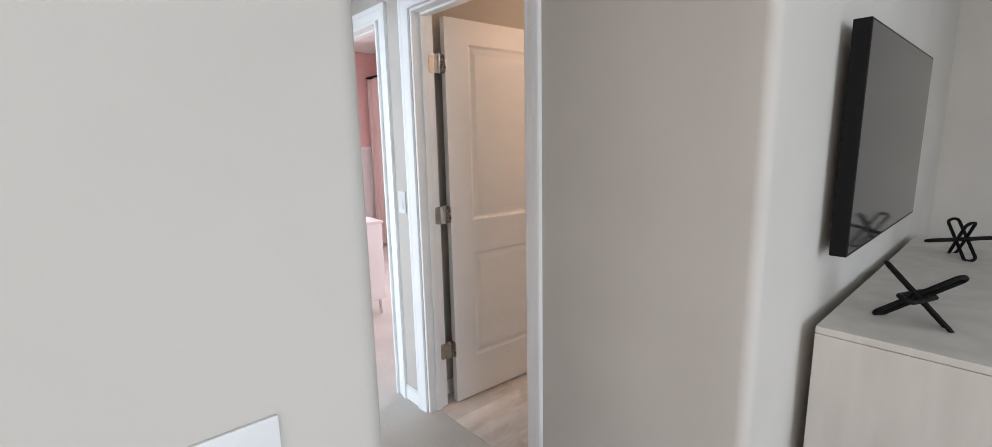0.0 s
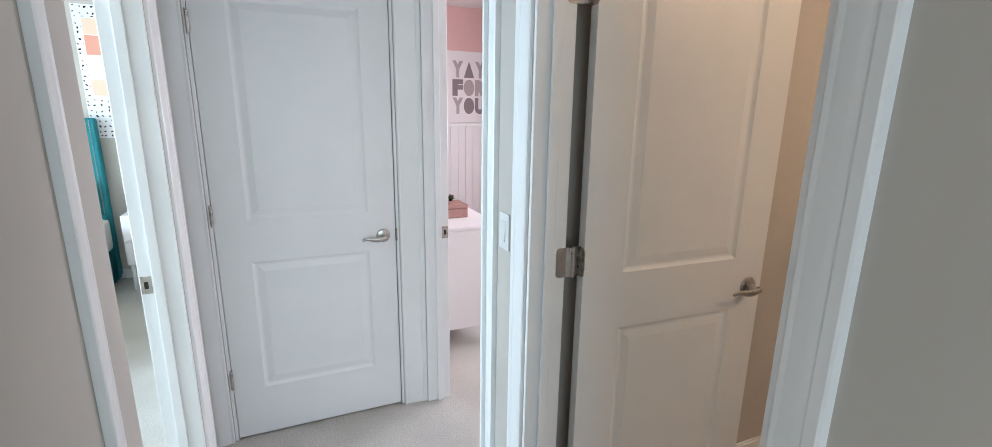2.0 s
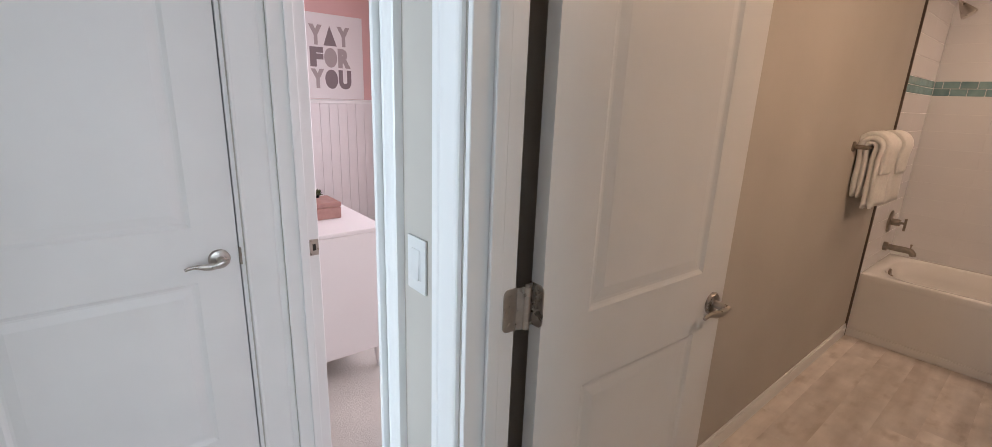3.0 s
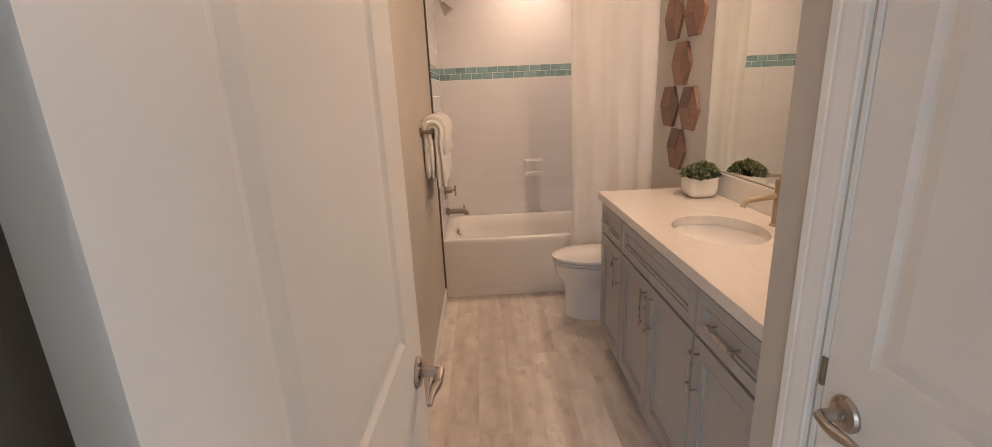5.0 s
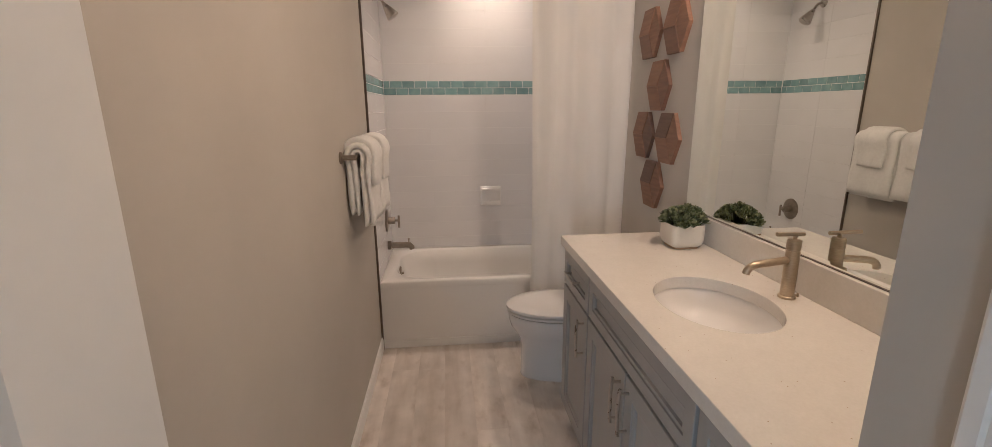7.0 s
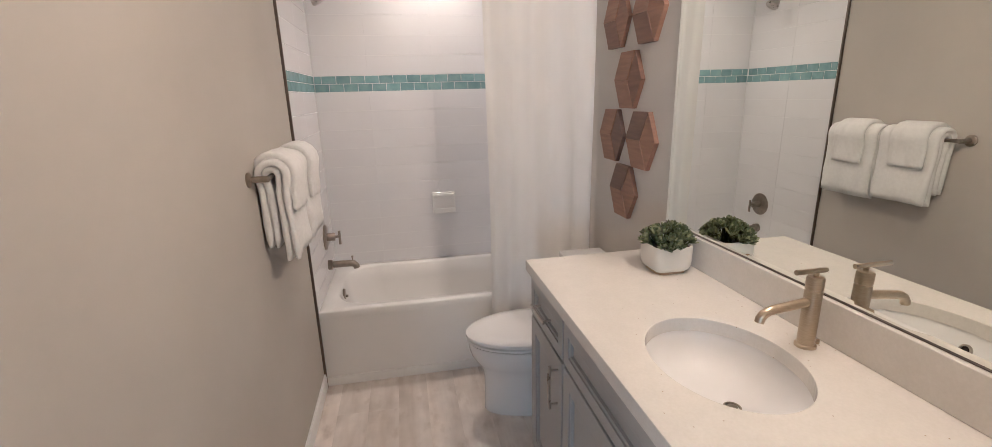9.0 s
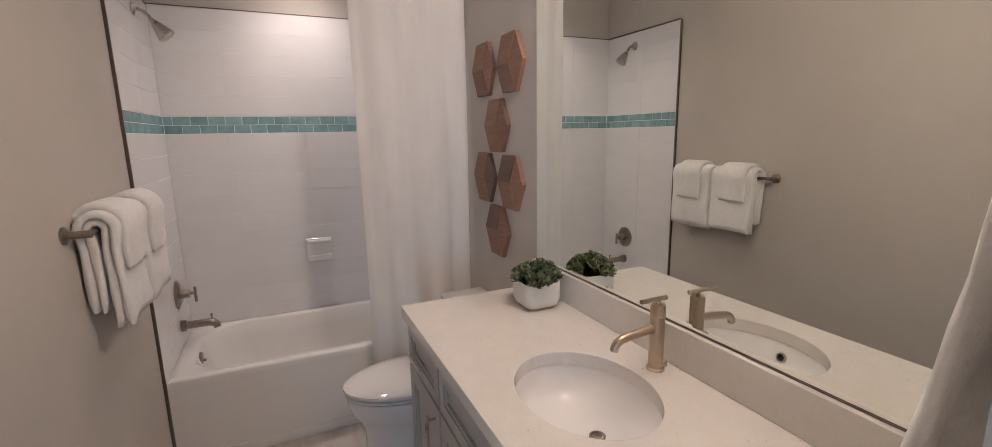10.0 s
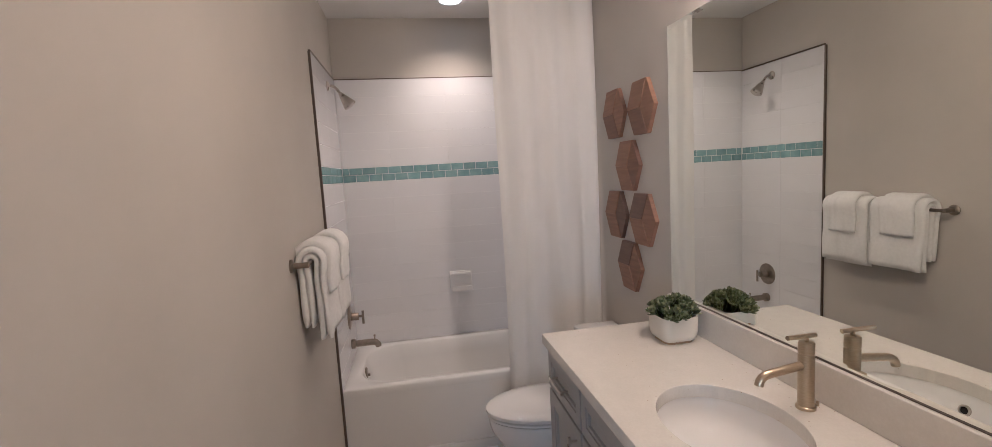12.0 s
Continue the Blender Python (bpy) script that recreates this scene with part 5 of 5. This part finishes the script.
# ---------------------------------------------------------------- bedroom seen through the open doorway
def bed():
    ob = tagged(empty("upholstered_bed", -2.78, -2.84, 0.0), "teal upholstered bed with studded headboard and a peach duvet", "bed")
    part("headboard", boxes((-0.985, -0.90, -0.80, 0.80, 0.05, 1.41), bevel=0.02, seg=3), TEAL, ob, "teal headboard with silver studs", True)
    part("headboard_wing", boxes((-0.985, -0.80, 0.72, 0.79, 0.02, 0.62), bevel=0.02, seg=3), TEAL, ob, "", True)
    bm = bmesh.new()
    for off in (0.035, 0.115):
        for k in range(46):
            lathe(bm, [(0.007, 0), (0.005, 0.004), (0.0, 0.006)], (-0.8995, 0.80 - off, 0.53 + k * 0.019), "x", 6)
        for k in range(60):
            lathe(bm, [(0.007, 0), (0.005, 0.004), (0.0, 0.006)], (-0.8995, 0.80 - off - k * 0.024, 1.40 - off), "x", 6)
    tagged(part("studs", bm, NICKEL, ob, "rows of silver nailheads"), kind="stuff")
    part("side_rail", boxes((-0.90, 1.05, -0.79, 0.79, 0.04, 0.30), bevel=0.02, seg=2), TEAL, ob, "", True)
    part("mattress", boxes((-0.89, 1.0, -0.78, 0.80, 0.30, 0.595), bevel=0.06, seg=4), BEDDING, ob, "white mattress", True)
    for y in (-0.36, 0.36):
        part("cushion", boxes((-0.84, -0.70, y - 0.32, y + 0.335, 0.56, 0.93), bevel=0.06, seg=4), MUSTARD, ob, "mustard cushion", True)
        part("pillow", boxes((-0.69, -0.52, y - 0.32, y + 0.30, 0.58, 0.91), bevel=0.075, seg=4), BEDDING, ob, "white pillow", True)
    bm = bmesh.new()
    rings(bm, [rounded(0.45, 0, hx, hy, 0.10, z) for hx, hy, z in ((0.61, 0.90, 0.03), (0.62, 0.91, 0.05), (0.60, 0.885, 0.30), (0.585, 0.86, 0.52), (0.55, 0.82, 0.61), (0.45, 0.72, 0.635))])
    part("duvet", bm, PEACH, ob, "peach duvet hanging over the side", True, 60)
    return ob


bed()


def nightstand():
    ob = tagged(empty("nightstand", -3.6, -1.68, 0.0), "white two-drawer nightstand on tapered legs", "nightstand")
    part("carcass", boxes((-0.22, 0.20, -0.22, 0.22, 0.22, 0.64), bevel=0.004), WHITEFURN, ob)
    for i in range(2):
        f = part("drawer", boxes((0.2, 0.215, -0.205, 0.205, 0.235 + i * 0.2, 0.42 + i * 0.2), bevel=0.002), WHITEFURN, ob)
        part("knob", boxes((0.215, 0.235, -0.01, 0.01, 0.32 + i * 0.2, 0.34 + i * 0.2), bevel=0.004), BRONZE, f)
    for x in (-0.19, 0.17):
        for y in (-0.19, 0.19):
            bm = bmesh.new()
            tube(bm, [(x, y, 0.22), (x, y * 1.02, 0.0)], [0.02, 0.011], 10)
            part("leg", bm, WHITEFURN, ob, "", True)
    return ob


nightstand()
art = tagged(empty("wall_hanging", -3.8, -1.55, 1.245), "white wall hanging with black dabs and peach blocks", "wall art")
part("sheet", boxes((0.0, 0.008, -0.55, 0.50, 0.0, 1.05), bevel=0.001), PAPER, art)
bm = bmesh.new()
ra = random.Random(6)
for i in range(26):
    for j in range(26):
        y, z = -0.53 + i * 0.0405 + ra.uniform(-0.010, 0.010), 0.018 + j * 0.0405 + ra.uniform(-0.010, 0.010)
        a, s = ra.uniform(0, 3.14), ra.uniform(0.007, 0.0125)
        ring_pts = [(0.0084, y + s * math.cos(t) * math.cos(a) - 0.6 * s * math.sin(t) * math.sin(a), z + s * math.cos(t) * math.sin(a) + 0.6 * s * math.sin(t) * math.cos(a)) for t in (0, 1.26, 2.51, 3.77, 5.03)]
        bm.faces.new([bm.verts.new(p) for p in ring_pts])
tagged(part("dabs", bm, BLACK, art), kind="stuff")
part("panel", boxes((0.0085, 0.014, -0.50, 0.02, 0.335, 0.955), bevel=0.001), PAPER, art, "white inner panel")
for z0, z1, m_ in ((0.82, 0.945, PALEPEACH), (0.665, 0.815, CORAL), (0.345, 0.47, PALEPEACH)):
    part("block", boxes((0.0141, 0.015, -0.49, 0.01, z0, z1)), m_, art)
sprig2 = tagged(empty("bud_vase", -3.62, -1.80, 0.64), "small white bud vase with a dark sprig on the nightstand", "vase")
bm = bmesh.new()
lathe(bm, [(0.02, 0.0), (0.03, 0.03), (0.022, 0.07), (0.008, 0.10), (0.010, 0.12), (0.0, 0.118)], (0, 0, 0), "z", 16)
part("vase", bm, POT, sprig2, "", True)
bm = bmesh.new()
for k in range(7):
    a = k * 0.9
    tip = Vector((0.05 * math.cos(a), 0.06 * math.sin(a), 0.17 + 0.02 * (k % 3)))
    tube(bm, [(0, 0, 0.11), tip * 0.6 + Vector((0, 0, 0.05)), tip], [0.0015, 0.002, 0.0015], 5)
    tube(bm, [tip, tip + Vector((0.012, 0.012, 0.012)), tip + Vector((0.02, 0.022, 0.016))], [0.001, 0.008, 0.001], 6, 0.4)
part("sprig", bm, LEAF, sprig2, "dark green sprig", True)

# ---------------------------------------------------------------- tiles of the tub surround
HT = 0.117
BAND0, BAND1 = 1.581, 1.678
for nm, r in (("wall_tile_north", (0.0, BW, BACK - 0.0098, BACK - 0.0005, RIM - 0.02, 2.262)), ("wall_tile_west", (0.0005, 0.0098, FRONT - 0.002, BACK - 0.0106, 0.0, 2.257)), ("wall_tile_east", (BW - 0.0098, BW - 0.0005, FRONT, BACK - 0.0106, RIM - 0.02, 2.262))):
    tagged(part(nm, boxes(r), GROUT), kind="structure")
tile_mesh = {}


def tile(parent, w, h, m, material, key):
    if (key, round(w, 4), round(h, 4)) not in tile_mesh:
        g = 0.0017 if key == "a" else 0.0013
        e = g if key == "a" else 0.0004
        bm = boxes((e, w - e, -0.0115, -0.005, g, h - g), bevel=0.0008 if key == "a" else 0.0005)
        ob = part("tile", bm, material, parent)
        tile_mesh[(key, round(w, 4), round(h, 4))] = ob.data
    else:
        ob = new("tile", tile_mesh[(key, round(w, 4), round(h, 4))])
        ob.parent = parent
    ob.matrix_basis = m
    return ob


def rows_of_height(z0, z1, up=True):
    """Row bottoms and heights that fill z0..z1 from the band outwards."""
    out, z = [], z0 if up else z1
    while (z < z1 - 0.01) if up else (z > z0 + 0.01):
        h = min(HT, (z1 - z) if up else (z - z0))
        out.append((z, h) if up else (z - h, h))
        z = z + h if up else z - h
    return out


north, west = bpy.data.objects["wall_tile_north"], bpy.data.objects["wall_tile_west"]
field = rows_of_height(RIM, BAND0, False) + rows_of_height(BAND1, 2.262)
cuts_n = [0.012, 0.335, 0.735, 1.135, BW - 0.012]
cuts_w = [FRONT - 0.001, FRONT + 0.345, BACK - 0.012]
for z, h in field:
    for a, b in zip(cuts_n, cuts_n[1:]):
        tile(north, b - a, h, pose(a, BACK, z), TILE, "w")
    for a, b in zip(cuts_w, cuts_w[1:]):
        tile(west, b - a, min(h, 2.257 - z), pose(0, a, z, 0, 0, 90), TILE, "w")
for z, h in rows_of_height(0.0, RIM, False):
    tile(west, 0.012, h, pose(0, FRONT - 0.001, z, 0, 0, 90), TILE, "w")
hb = (BAND1 - BAND0) / 2
for r in range(2):
    x = 0.012 - (0.043 if r else 0.0)
    while x < BW - 0.012:
        a, b = max(x, 0.012), min(x + 0.0865, BW - 0.012)
        if b - a > 0.01:
            tile(north, b - a, hb, pose(a, BACK, BAND0 + r * hb), AQUA, "a")
        x += 0.0865
    y = FRONT - (0.043 if r else 0.0)
    while y < BACK - 0.012:
        a, b = max(y, FRONT), min(y + 0.0865, BACK - 0.012)
        if b - a > 0.01:
            tile(west, b - a, hb, pose(0, a, BAND0 + r * hb, 0, 0, 90), AQUA, "a")
        y += 0.0865

# ---------------------------------------------------------------- floor planks of the bathroom
rp = random.Random(12)
PW, PL = 0.152, 1.22
plank_mesh = {}
for i in range(11):
    x0, x1 = max(0.0, -0.06 + i * PW), min(BW, -0.06 + (i + 1) * PW)
    y = 0.06 - rp.uniform(0.1, 1.1)
    while y < BACK:
        y0, y1 = max(y, 0.058), min(y + PL, BACK)
        if y1 - y0 > 0.02:
            key = (round(x1 - x0, 3), round(y1 - y0, 3))
            if key not in plank_mesh:
                w, l = x1 - x0, y1 - y0
                pl = part("plank", boxes((0.0002, w - 0.0002, 0.0002, l - 0.0002, -0.006, 0.0)), PLANK, floor_bath)
                plank_mesh[key] = pl.data
            else:
                pl = new("plank", plank_mesh[key])
                pl.parent = floor_bath
            pl.matrix_basis = pose(x0, y0, 0)
        y += PL
